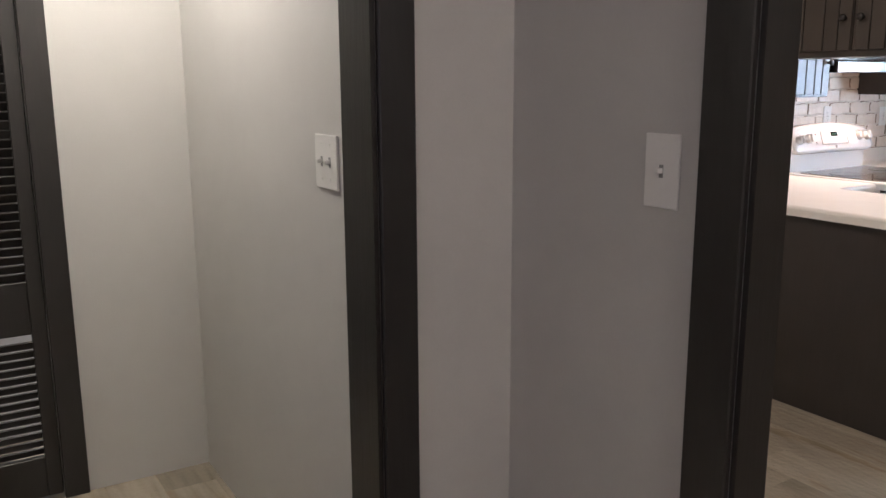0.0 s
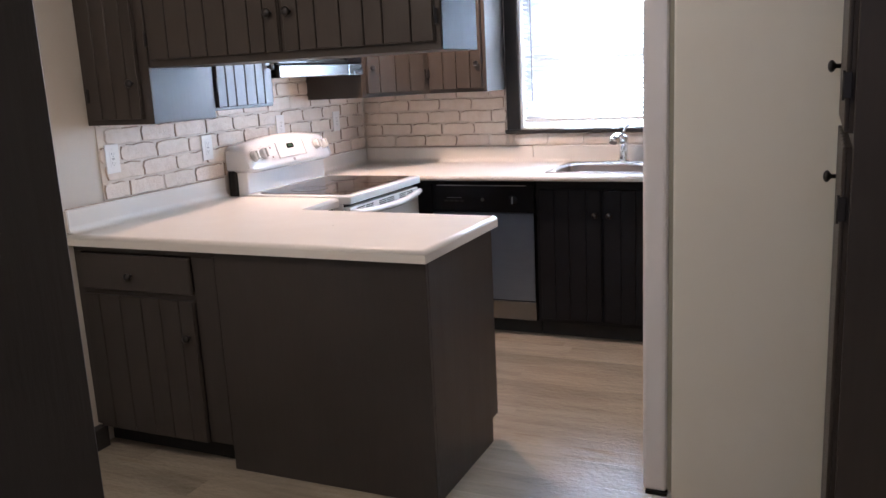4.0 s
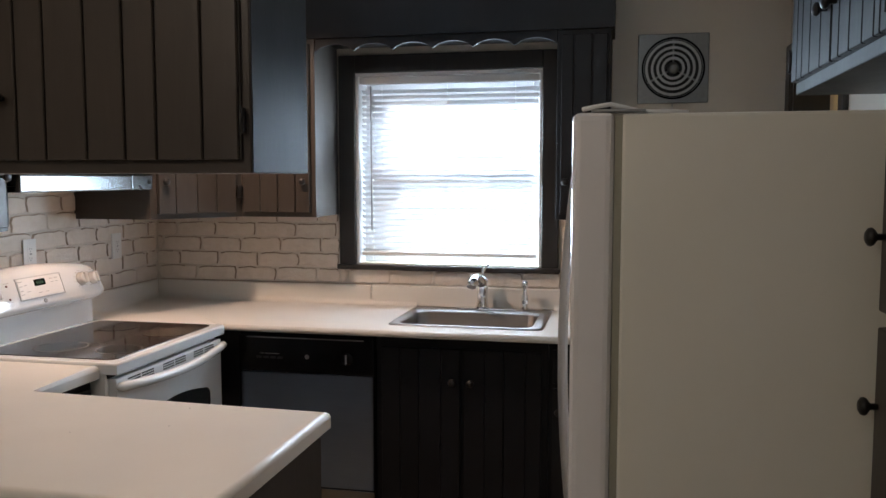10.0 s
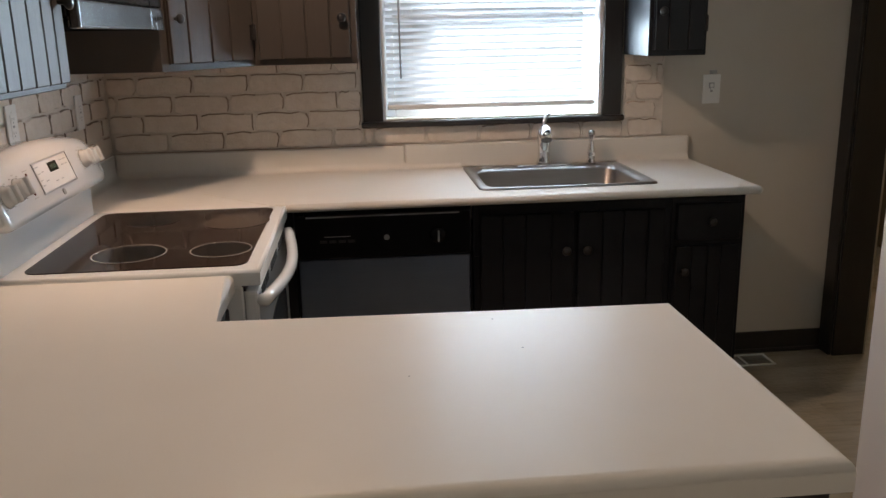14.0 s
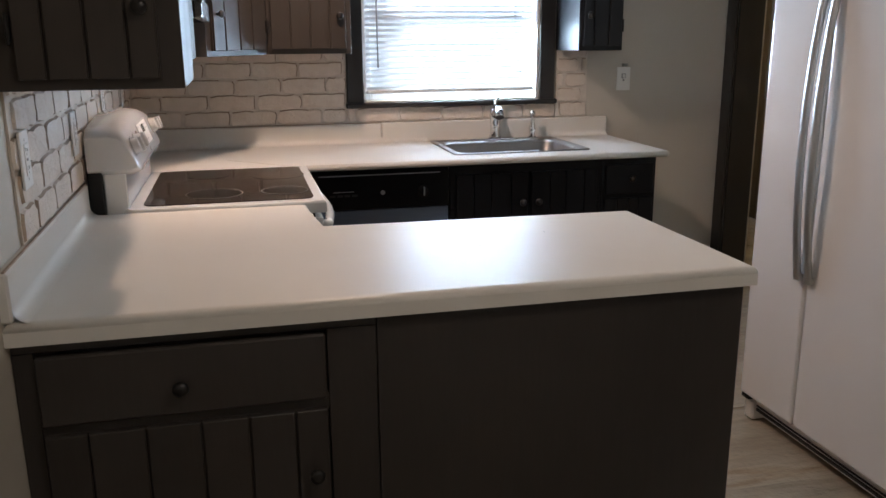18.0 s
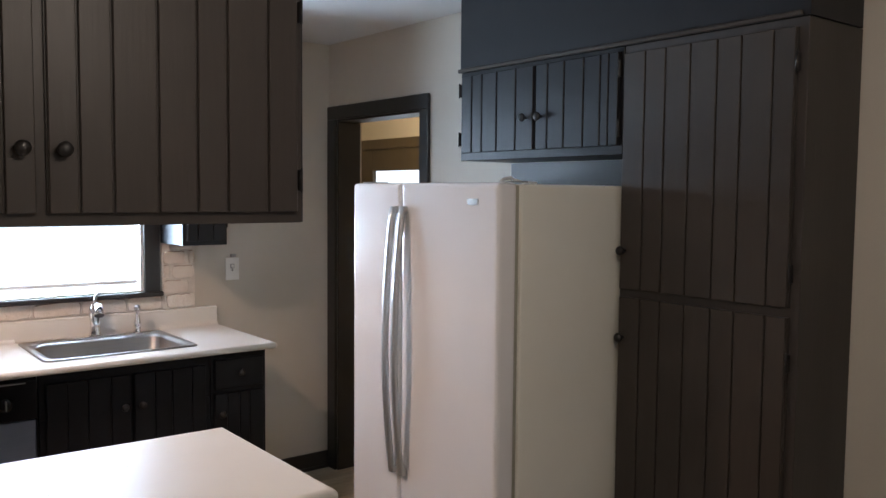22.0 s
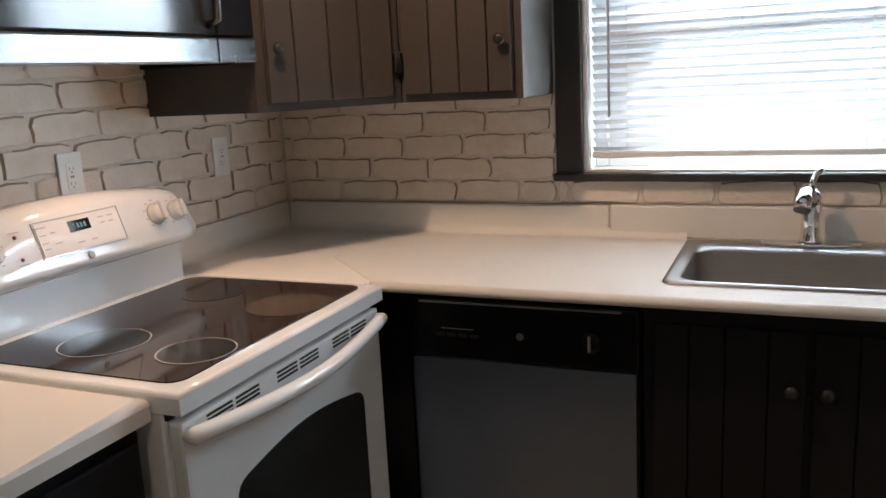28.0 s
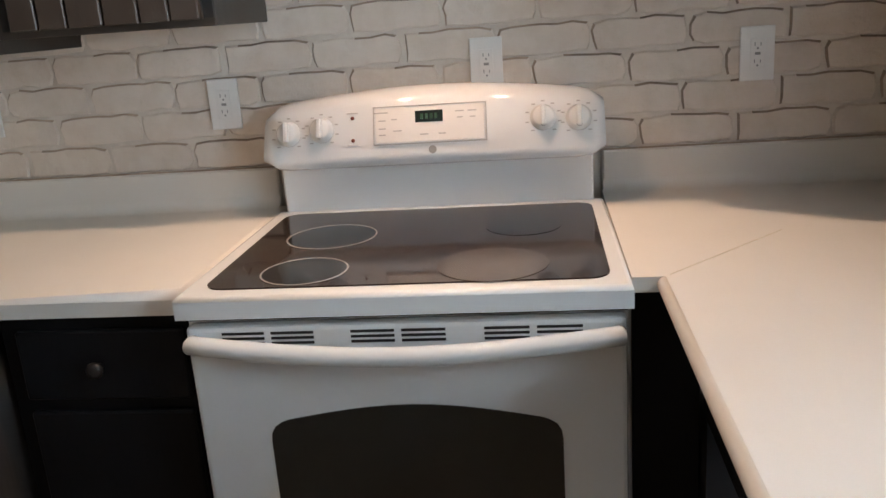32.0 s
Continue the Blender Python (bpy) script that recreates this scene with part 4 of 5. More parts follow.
plank_door(pan, mpn, 3.558, 4.163, 1.306, 2.090, W[::-1], None, (4.142, 1.435), 3.553)
plank_door(pan, mpn, 3.558, 4.163, 0.115, 1.278, W[::-1], None, (4.142, 1.142), 3.553)
abv = thing("over_fridge_cabinet", (4.62, -0.27, 1.755), "dark painted cabinet above the refrigerator with two doors", "cabinet")
# body and doors take the colour that has shade mixed in
part("body", box(PXB + 0.002, FXB, SOUTH + 0.002, PY, 1.757, 2.118, 0.002), SHADEDUPPER, abv)
plank_door(abv, mpn, 4.184, 4.580, 1.788, 2.100, [4.4, 3.7, 7.7, 9.4, 8.4, 6.4], SHADEDUPPER, (4.547, 1.908), 4.179)
plank_door(abv, mpn, 4.590, 5.014, 1.788, 2.100, [9.2, 10.3, 8.4, 5.9, 6.4], SHADEDUPPER, (4.628, 1.908), 5.020)
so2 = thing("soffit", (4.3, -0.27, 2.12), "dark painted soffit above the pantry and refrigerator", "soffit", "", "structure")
part("panel", box(PXA - 0.003, FXB + 0.004, SOUTH + 0.002, PY + 0.002, 2.120, CEIL - 0.001), SHADEDUPPER, so2)
part("trim_strip", box(3.545, FXB + 0.008, PY + 0.003, PY + 0.017, 2.118, 2.134, 0.004), CAB, so2)
part("crown_strip", box(PXA - 0.004, FXB + 0.010, SOUTH + 0.002, PY + 0.014, CEIL - 0.022, CEIL - 0.002, 0.004), CAB, so2)
part("back_panel", box(PXB + 0.004, FXB - 0.01, SOUTH + 0.003, SOUTH + 0.02, 1.62, 1.755), CAB, abv)

# ---- refrigerator ----
FX0, FX1, FY, FZ = 4.183, 5.005, 0.445, 1.652
frg = thing("refrigerator", (4.6, 0.0, 0), "white side-by-side refrigerator with grey bow handles", "refrigerator")
part("body", box(FX0, FX1, SOUTH + 0.06, 0.352, 0.014, FZ, 0.006, seg=2), FRIDGESIDE, frg, "cream textured steel side")
mf = facing("+y", 0.366)
for a, b, nm in ((FX0 + 0.002, 4.690, "door"), (4.698, FX1 - 0.002, "door")):
    door = part(nm, box(a, b, 0.0, 0.078, 0.105, FZ + 0.004, 0.016, mf, seg=3), FRIDGEW, frg)
part("gasket", box(FX0 + 0.012, FX1 - 0.012, 0.352, 0.366, 0.11, FZ - 0.004), GASKET, frg)
for u in (4.664, 4.720):
    pts = []
    for i in range(25):
        s = i / 24
        z = 0.632 + s * 0.942
        pts.append((0.090 + 0.034 * math.sin(math.pi * s) ** 0.8, z))
    bm = bmesh.new()
    rows = [[bm.verts.new(mf @ Vector((u + a, n + b, z))) for a, b in ((-0.0125, -0.007), (-0.0125, 0.005), (-0.007, 0.010), (0.007, 0.010), (0.0125, 0.005), (0.0125, -0.007), (0.007, -0.010), (-0.007, -0.010))] for n, z in pts]
    for ra, rb in zip(rows, rows[1:]):
        for k in range(8):
            bm.faces.new((ra[k], ra[(k + 1) % 8], rb[(k + 1) % 8], rb[k])).smooth = True
    bm.faces.new(rows[0]); bm.faces.new(rows[-1][::-1])
    h = part("handle", bm, HANDLE, frg, "grey metal bow handle")
    for z in (0.642, 1.564):
        part("mount", box(u - 0.013, u + 0.013, 0.074, 0.098, z - 0.012, z + 0.012, 0.004, mf), HANDLE, h)
grille = part("grille", box(FX0 + 0.03, FX1 - 0.03, -0.05, 0.035, 0.035, 0.098, 0.004, mf), PLASTIC, frg)
part("slot", box(FX0 + 0.06, FX1 - 0.06, 0.034, 0.0385, 0.045, 0.056, 0, mf), BLACKMATT, grille)
part("slot", box(FX0 + 0.06, FX1 - 0.06, 0.034, 0.0385, 0.063, 0.068, 0, mf), BLACKMATT, grille)
for a, b in ((FX0 + 0.003, FX0 + 0.055), (FX1 - 0.055, FX1 - 0.003)):
    part("foot_cover", box(a, b, -0.06, 0.052, 0.004, 0.085, 0.008, mf), PLASTIC, frg)
    part("hinge", box(a + 0.004, b - 0.002, 0.0, 0.070, 0.088, 0.102, 0.002, mf), BLACK, frg)
    part("hinge_cap", prism(rounded(0.04, 0.10, 0.012, 3, (a + b) / 2, 0.36), FZ + 0.005, FZ + 0.0095, bevel=0.002), GREYPLASTIC, frg)
part("cord", tube([(4.198, 0.425, FZ + 0.010), (4.215, 0.400, FZ + 0.016), (4.205, 0.375, FZ + 0.019), (4.225, 0.350, FZ + 0.015), (4.212, 0.322, FZ + 0.006), (4.230, 0.296, FZ + 0.006), (4.218, 0.262, FZ + 0.005), (4.240, 0.235, FZ + 0.005)], 0.0045, 8), PLASTIC, frg, "loose white cord on the refrigerator's top")
part("base_gap", box(FX0 + 0.01, FX1 - 0.01, SOUTH + 0.08, 0.34, 0.0, 0.0135), BLACKMATT, frg)
# a maker's mark as a plain shape
bm = box(4.278, 4.330, 0.0780, 0.0800, 1.594, 1.606, 0.0, mf)
part("badge", lathe([(0.012, 0.0), (0.012, 0.0015)], turn_to(mf, 4.305, 0.078, 1.590) @ Matrix.Diagonal((2.2, 0.45, 1, 1)), 18, bm), GREYMETAL, frg, "small grey metal badge")

# ---- range ----
rg = thing("range", (5.424, 2.4, 0), "white freestanding electric range with a black glass top", "range")
RF = 2.026                             # front of the body
part("body", box(RX0, RX1, RF, NORTH - 0.03, 0.03, 0.880, 0.004), ENAMEL, rg)
top = part("cooktop_frame", prism([(RX0 - 0.001, RF - 0.044), (RX1 + 0.001, RF - 0.044), (RX1 + 0.001, 2.60), (RX0 - 0.001, 2.60)], 0.882, 0.922, bevel=0.009, seg=3), ENAMEL, rg)
CXm, CYm = 5.430, 2.283
part("glass_top", prism(rounded(0.694, 0.530, 0.035, 5, CXm, CYm), 0.9222, 0.9250), GLASSTOP, top, "black ceramic glass cooktop")
for x, y, r, zone in ((5.243, 2.103, 0.076, BURNER), (5.238, 2.335, 0.090, BURNER), (5.580, 2.110, 0.098, BURNT), (5.630, 2.365, 0.076, BURNER)):
    z = part("burner_zone", lathe([(r, 0.0), (r, 0.0006)], Matrix.Translation((x, y, 0.9252)), 40), zone, top)
    if x < 5.5:
        part("burner_ring", ring(r, r + 0.0034, 0.0009, Matrix.Translation((x, y, 0.9252))), RING, top)
mrf = facing("-y", RF)
od = part("oven_door", box(RX0 + 0.009, RX1 - 0.009, 0.001, 0.034, 0.215, 0.864, 0.008, mrf, seg=2), ENAMEL, rg)
# arched window in the oven door
pts = [(5.183, 0.36), (5.691, 0.36), (5.691, 0.650), (5.689, 0.665), (5.682, 0.677), (5.670, 0.685)]
for i in range(13):
    s = i / 12
    pts.append((5.658 - 0.442 * s, 0.6895 + 0.0265 * math.sin(math.pi * s)))
pts += [(5.204, 0.685), (5.192, 0.677), (5.185, 0.665), (5.183, 0.650)]
part("oven_window", prism(pts, 0.0335, 0.0365, Matrix(((1, 0, 0, 0), (0, 0, -1, RF), (0, 1, 0, 0), (0, 0, 0, 1)))), OVENGLASS, od, "dark arched oven glass")
hp = []
for i in range(23):
    s = i / 22
    hp.append((RX0 + 0.022 + s * (RX1 - RX0 - 0.044), RF - 0.048 - 0.034 * math.sin(math.pi * s), 0.838 - 0.014 * math.sin(math.pi * s)))
part("handle", tube([(hp[0][0], RF - 0.03, 0.838)] + hp + [(hp[-1][0], RF - 0.03, 0.838)], [0.013] + [0.017] * 23 + [0.013], 12), ENAMEL, od, "white bowed oven handle")
for c in (5.20, 5.424, 5.648):
    for du in (-0.043, 0.043):
        for k in range(3):
            part("vent_slot", box(c + du - 0.037, c + du + 0.037, 0.0345, 0.0362, 0.832 + 0.009 * k, 0.8365 + 0.009 * k, 0, mrf), BLACKMATT, od)
part("drawer", box(RX0 + 0.004, RX1 - 0.004, 0.001, 0.030, 0.045, 0.205, 0.008, mrf, seg=2), ENAMEL, rg)
part("gap", box(RX0 + 0.006, RX1 - 0.006, RF - 0.006, RF + 0.02, 0.866, 0.880), BLACKMATT, rg)
# back panel: upright riser and curved control console
part("back_cover", box(RX0 + 0.006, RX1 - 0.034, 2.652, 2.694, 0.882, 1.125, 0.003), BLACKMATT, rg, "black metal back cover")
part("riser", box(RX0 + 0.022, RX1 - 0.022, 2.585, 2.651, 0.90, 1.045, 0.004), ENAMEL, rg)
bm = bmesh.new()
rows = []
NX, LIFT = 26, 0.030
sec = [(2.690, 1.022), (2.560, 1.025), (2.540, 1.034), (2.542, 1.050), (2.564, 1.110), (2.578, 1.142), (2.592, 1.158), (2.620, 1.166), (2.690, 1.162)]
for i in range(NX + 1):
    s = i / NX
    x = RX0 - 0.004 + s * (RX1 - RX0 + 0.008)
    e = min(s, 1 - s) * NX / 2.2
    k = 1.0 if e >= 1 else math.sqrt(max(0.0, 1 - (1 - e) ** 2)) * 0.30 + 0.70
    lift = LIFT * math.sin(math.pi * s)
    rows.append([bm.verts.new((x, 2.690 + (y - 2.690) * (0.85 + 0.15 * k), 1.095 + (z + lift * (z - 1.022) / 0.14 - 1.095) * k)) for y, z in sec])
for a, b in zip(rows, rows[1:]):
    for j in range(len(sec)):
        bm.faces.new((a[j], a[(j + 1) % len(sec)], b[(j + 1) % len(sec)], b[j])).smooth = True
bm.faces.new(rows[0]); bm.faces.new(rows[-1][::-1])
console = part("control_panel", bm, ENAMEL, rg, "white curved control panel")
tilt = math.atan2(2.598 - 2.562, 1.145 - 1.040)


def on_console(x, z, off=0.0):
    lift = LIFT * math.sin(math.pi * (x - RX0) / (RX1 - RX0))
    z0 = (z + lift * 1.022 / 0.14) / (1 + lift / 0.14)
    y = 2.542 + (z0 - 1.050) * 0.365 - 0.0012
    return Matrix.Translation((x, y, z)) @ Matrix.Rotation(-tilt, 4, "X") @ Matrix(((1, 0, 0, 0), (0, -1, 0, 0), (0, 0, 1, 0), (0, 0, 0, 1))) @ Matrix.Translation((0, off, 0))


for x, z in ((5.103, 1.108), (5.180, 1.113), (5.678, 1.116), (5.755, 1.112)):
    m = on_console(x, z)
    skirt = Matrix.Translation(m.translation) @ (m.to_3x3() @ Vector((0, 1, 0))).to_track_quat("Z", "Y").to_matrix().to_4x4()
    kn = part("knob", lathe([(0.0285, 0.0), (0.0285, 0.004), (0.025, 0.007), (0.0235, 0.019), (0.020, 0.023), (0.002, 0.024)], skirt, 26), ENAMEL, console, "white control knob")
    part("grip", box(-0.006, 0.006, 0.018, 0.035, -0.023, 0.023, 0.003, m), ENAMEL, kn)
    for a in range(-140, 150, 35):
        ca, sa = math.sin(radians(a)) * 0.0365, math.cos(radians(a)) * 0.0365
        part("dial_mark", box(ca - 0.004, ca + 0.004, 0.0004, 0.0012, sa - 0.0014, sa + 0.0014, 0, m), PALEINK, kn)
m = on_console(5.427, 1.117)
scr = part("screen_frame", box(-0.121, 0.121, 0.0005, 0.0020, -0.040, 0.038, 0.0, m), PLASTIC, console)
part("display", box(-0.032, 0.030, 0.0022, 0.0034, 0.003, 0.029, 0, m), DISPLAY, scr, "dark green clock display")
for k in range(4):
    part("digit", box(-0.020 + 0.0105 * k, -0.0135 + 0.0105 * k, 0.0034, 0.0037, 0.010, 0.022, 0, m), DIGIT, scr)
for u, z, w in ((-0.105, 0.028, 0.020), (-0.105, 0.010, 0.010), (-0.105, -0.008, 0.010), (-0.078, 0.012, 0.008), (-0.105, -0.022, 0.010), (-0.070, -0.014, 0.012), (0.070, 0.024, 0.012), (0.098, 0.024, 0.012), (0.070, 0.010, 0.008), (0.098, 0.010, 0.008), (-0.01, -0.024, 0.012), (0.030, -0.024, 0.010)):
    part("print", box(u - w, u + w * 0.6, 0.0022, 0.0030, z - 0.0012, z + 0.0012, 0, m), PALEINK, scr)
for u0, u1, z0, z1 in ((-0.127, 0.127, 0.0405, 0.0425), (-0.127, 0.127, -0.0445, -0.0425), (-0.1272, -0.1256, -0.0445, 0.0425), (0.1256, 0.1272, -0.0445, 0.0425)):
    part("outline", box(u0, u1, 0.0004, 0.0021, z0, z1, 0, m), PALEINK, scr)
for z in (1.136, 1.088):
    m = on_console(5.252, z)
    part("indicator", lathe([(0.0045, 0.0), (0.004, 0.002), (0.001, 0.003)], Matrix.Translation(m.translation) @ (m.to_3x3() @ Vector((0, 1, 0))).to_track_quat("Z", "Y").to_matrix().to_4x4(), 14), REDINK, console)
    part("print", box(-0.013, 0.013, 0.0004, 0.0012, (0.010 if z > 1.1 else -0.012), (0.012 if z > 1.1 else -0.010), 0, m), PALEINK, console)
m = on_console(5.432, 1.061)
part("badge", lathe([(0.009, 0.0), (0.009, 0.002)], Matrix.Translation(m.translation) @ (m.to_3x3() @ Vector((0, 1, 0))).to_track_quat("Z", "Y").to_matrix().to_4x4(), 20), GREYPLASTIC, console, "small round grey badge")

# ---- microwave over the range ----
mv = thing("microwave", (5.43, 2.5, 1.47), "stainless over-the-range microwave with black glass", "microwave")
MX0, MX1, MF, MZ0, MZ1 = RX0 + 0.002, 5.856, 2.352, 1.486, 1.900
mmf = facing("-y", MF)
part("body", box(MX0, MX1, MF, north(MX0), MZ0 + 0.022, MZ1, 0.004), BLACK, mv)
part("bottom_trim", box(MX0, 5.700, 0.001, 0.028, MZ0, MZ0 + 0.062, 0.006, mmf, seg=2), STEEL, mv)
part("bottom_trim", box(5.703, MX1, 0.001, 0.028, MZ0, MZ0 + 0.062, 0.006, mmf, seg=2), STEEL, mv)
md_ = part("door", box(MX0, 5.700, 0.001, 0.026, MZ0 + 0.064, MZ1 - 0.03, 0.005, mmf), OVENGLASS, mv)
part("door_top_rail", box(MX0, 5.700, 0.0265, 0.030, MZ1 - 0.075, MZ1 - 0.032, 0.002, mmf), STEEL, md_)
part("handle", tube([mmf @ Vector((5.672, 0.026, MZ0 + 0.09)), mmf @ Vector((5.672, 0.056, MZ0 + 0.10)), mmf @ Vector((5.672, 0.060, 1.68)), mmf @ Vector((5.672, 0.056, MZ1 - 0.06)), mmf @ Vector((5.672, 0.026, MZ1 - 0.05))], 0.010, 10), STEEL, md_)
part("control_panel", box(5.703, MX1, 0.001, 0.026, MZ0 + 0.064, MZ1 - 0.03, 0.005, mmf), BLACK, mv)
part("vent_grille", box(MX0, MX1, 0.001, 0.022, MZ1 - 0.028, MZ1, 0.003, mmf), STEEL, mv)
part("underside", box(MX0 + 0.012, MX1 - 0.012, MF + 0.001, north(MX0) - 0.002, MZ0 + 0.017, MZ0 + 0.0215), GREYPLASTIC, mv)
part("skirt", box(MX0, MX0 + 0.010, MF, north(MX0) - 0.002, MZ0 + 0.001, MZ0 + 0.0215), BLACK, mv)
part("skirt", box(MX1 - 0.010, MX1, MF, north(MX0) - 0.002, MZ0 + 0.001, MZ0 + 0.0215), BLACK, mv)

for lx in (5.31, 5.59):
    part("lamp_lens", box(lx - 0.018, lx + 0.018, 2.41, 2.446, MZ0 + 0.012, MZ0 + 0.0165, 0.001), LAMPLENS, mv, "small lit cooktop lamp")

# ---- dishwasher ----
dw = thing("dishwasher", (6.2, 1.66, 0), "dishwasher with black controls and a dark steel front", "dishwasher")
mdw = facing("-x", BX + 0.004)
part("body", box(BX + 0.006, EAST - 0.05, 1.356, 1.970, 0.09, 0.884), BLACK, dw)
ctl = part("control_panel", box(1.358, 1.968, 0.001, 0.022, 0.705, 0.862, 0.006, mdw, seg=2), BLACK, dw, "glossy black control panel")
part("vent_line", box(1.40, 1.93, 0.022, 0.0255, 0.852, 0.856, 0, mdw), GREYMETAL, ctl)
part("dial", lathe([(0.030, 0), (0.028, 0.012), (0.010, 0.015)], turn_to(mdw, 1.475, 0.022, 0.775), 28), BLACK, ctl)
part("dial_grip", box(1.472, 1.478, 0.033, 0.044, 0.755, 0.795, 0.002, mdw), GREYPLASTIC, ctl)
part("badge", lathe([(0.010, 0), (0.010, 0.002)], turn_to(mdw, 1.655, 0.022, 0.775), 18), GREYMETAL, ctl)
for i in range(4):
    part("button", box(1.765 + 0.032 * i, 1.790 + 0.032 * i, 0.022, 0.026, 0.762, 0.772, 0.001, mdw), BLACKMATT, ctl)
part("print", box(1.78, 1.87, 0.0222, 0.0232, 0.783, 0.785, 0, mdw), GREYPLASTIC, ctl)
part("door_panel", box(1.362, 1.964, 0.001, 0.016, 0.205, 0.702, 0.004, mdw), STEELDW, dw, "dark brushed steel door")
part("side_strip", box(1.358, 1.3615, 0.0, 0.018, 0.205, 0.702, 0, mdw), BLACK, dw)
part("kick_plate", box(1.362, 1.964, 0.001, 0.012, 0.092, 0.200, 0.003, mdw), STEEL, dw, "brushed steel kick plate")
part("toe_kick", box(BX + 0.06, BX + 0.08, 1.356, 1.970, 0.0, 0.089), BLACKMATT, dw)

# ---- sink and taps ----
sk = thing("sink", (6.23, 0.99, 0.72), "satin stainless drop-in sink with one bowl", "sink")
ox, oy, rr_ = (5.975 + 6.495) / 2, (0.660 + 1.318) / 2, 0.03
bm = bmesh.new()
loops = []
ix, iy = 6.195, 0.995
for w, d, r, z, cx, cy in ((0.520, 0.658, 0.030, COUNTER + 0.001, ox, oy), (0.516, 0.654, 0.030, COUNTER + 0.006, ox, oy), (0.490, 0.630, 0.030, COUNTER + 0.007, ox, oy),
                           (0.376, 0.576, 0.055, COUNTER + 0.004, ix, iy), (0.366, 0.566, 0.055, COUNTER - 0.006, ix, iy), (0.350, 0.550, 0.055, COUNTER - 0.135, ix, iy), (0.30, 0.50, 0.05, COUNTER - 0.155, ix, iy), (0.06, 0.06, 0.029, COUNTER - 0.162, ix, iy)):
    loops.append([bm.verts.new((x, y, z)) for x, y in rounded(w, d, r, 5, cx, cy)])
for a, b in zip(loops, loops[1:]):
    for i in range(len(a)):
        bm.faces.new((a[i], a[(i + 1) % len(a)], b[(i + 1) % len(a)], b[i])).smooth = True
bm.faces.new(loops[-1])
part("bowl", bm, SINKSTEEL, sk)
part("drain", lathe([(0.042, 0), (0.042, 0.004), (0.03, 0.005), (0.028, 0.001), (0.004, 0.001)], Matrix.Translation((ix, iy, COUNTER - 0.161)), 24), CHROME, sk)
fc = thing("faucet", (6.445, 0.985, COUNTER), "chrome single-lever kitchen faucet on the sink deck", "faucet")
part("deck_plate", prism(rounded(0.055, 0.255, 0.027, 6, 6.447, 0.985), COUNTER + 0.007, COUNTER + 0.014, bevel=0.003), CHROME, fc)
part("body", lathe([(0.031, 0.0), (0.031, 0.010), (0.026, 0.020), (0.0235, 0.055), (0.025, 0.080), (0.029, 0.105), (0.028, 0.125), (0.023, 0.140), (0.013, 0.150), (0.004, 0.153)], Matrix.Translation((6.447, 0.985, COUNTER + 0.014)), 24), CHROME, fc)
part("spout", tube([(6.445, 0.985, 1.030), (6.415, 0.990, 1.062), (6.375, 0.997, 1.080), (6.330, 1.003, 1.078), (6.300, 1.008, 1.062), (6.288, 1.010, 1.045)], [0.021, 0.0195, 0.0185, 0.0195, 0.021, 0.0215], 14), CHROME, fc)
part("lever", tube([(6.447, 0.985, 1.075), (6.452, 0.984, 1.098), (6.458, 0.975, 1.118), (6.470, 0.955, 1.132)], [0.010, 0.0085, 0.007, 0.0075], 10), CHROME, fc)
sp = thing("side_sprayer", (6.450, 0.785, COUNTER), "chrome side sprayer standing on the sink deck", "sprayer")
part("body", lathe([(0.021, 0.0), (0.021, 0.008), (0.014, 0.018), (0.017, 0.040), (0.016, 0.060), (0.010, 0.085), (0.009, 0.105), (0.015, 0.114), (0.016, 0.126), (0.011, 0.137), (0.003, 0.140)], Matrix.Translation((6.450, 0.785, COUNTER + 0.007)), 20), CHROME, sp)

# ---- wall plates ----
def wall_plate(name, m, u, z, label, kind_, w=0.076, h=0.121):
    th = thing(name, m @ Vector((u, 0, z - h / 2)), label, "switch" if "switch" in name else "outlet", "light switches" if "switch" in name else "outlets on the brick")
    pl = part("plate", box(u - w / 2, u + w / 2, 0, 0.006, z - h / 2, z + h / 2, 0.0025, m, seg=2), PLASTIC, th)
    n = 2 if kind_ == "double" else 1
    for k in range(n):
        c = u + (k - (n - 1) / 2) * 0.046
        if kind_ == "outlet":
            part("insert", box(c - 0.0165, c + 0.0165, 0.006, 0.0078, z - 0.034, z + 0.034, 0.001, m), PLASTIC, pl)
            for dz in (-0.019, 0.019):
                part("slot", box(c - 0.0075, c - 0.0055, 0.0078, 0.0083, z + dz - 0.002, z + dz + 0.006, 0, m), GREYPLASTIC, pl)
                part("slot", box(c + 0.0055, c + 0.0075, 0.0078, 0.0083, z + dz - 0.002, z + dz + 0.005, 0, m), GREYPLASTIC, pl)
                part("slot", lathe([(0.0024, 0), (0.0024, 0.0005)], turn_to(m, c, 0.0078, z + dz - 0.0075), 8), GREYPLASTIC, pl)
            part("button", box(c - 0.006, c + 0.006, 0.0078, 0.0086, z - 0.003, z + 0.003, 0, m), GREYPLASTIC, pl)
        else:
            part("toggle_slot", box(c - 0.005, c + 0.005, 0.006, 0.0066, z - 0.012, z + 0.012, 0, m), GREYPLASTIC, pl)
            part("toggle", box(c - 0.004, c + 0.004, 0.004, 0.019, z - 0.004, z + 0.006, 0.0015, m), PLASTIC, pl)
        for dz in (-0.041, 0.041):
            part("screw", lathe([(0.003, 0), (0.003, 0.001)], turn_to(m, c, 0.006, z + dz), 10), PLASTIC, pl)
    return th


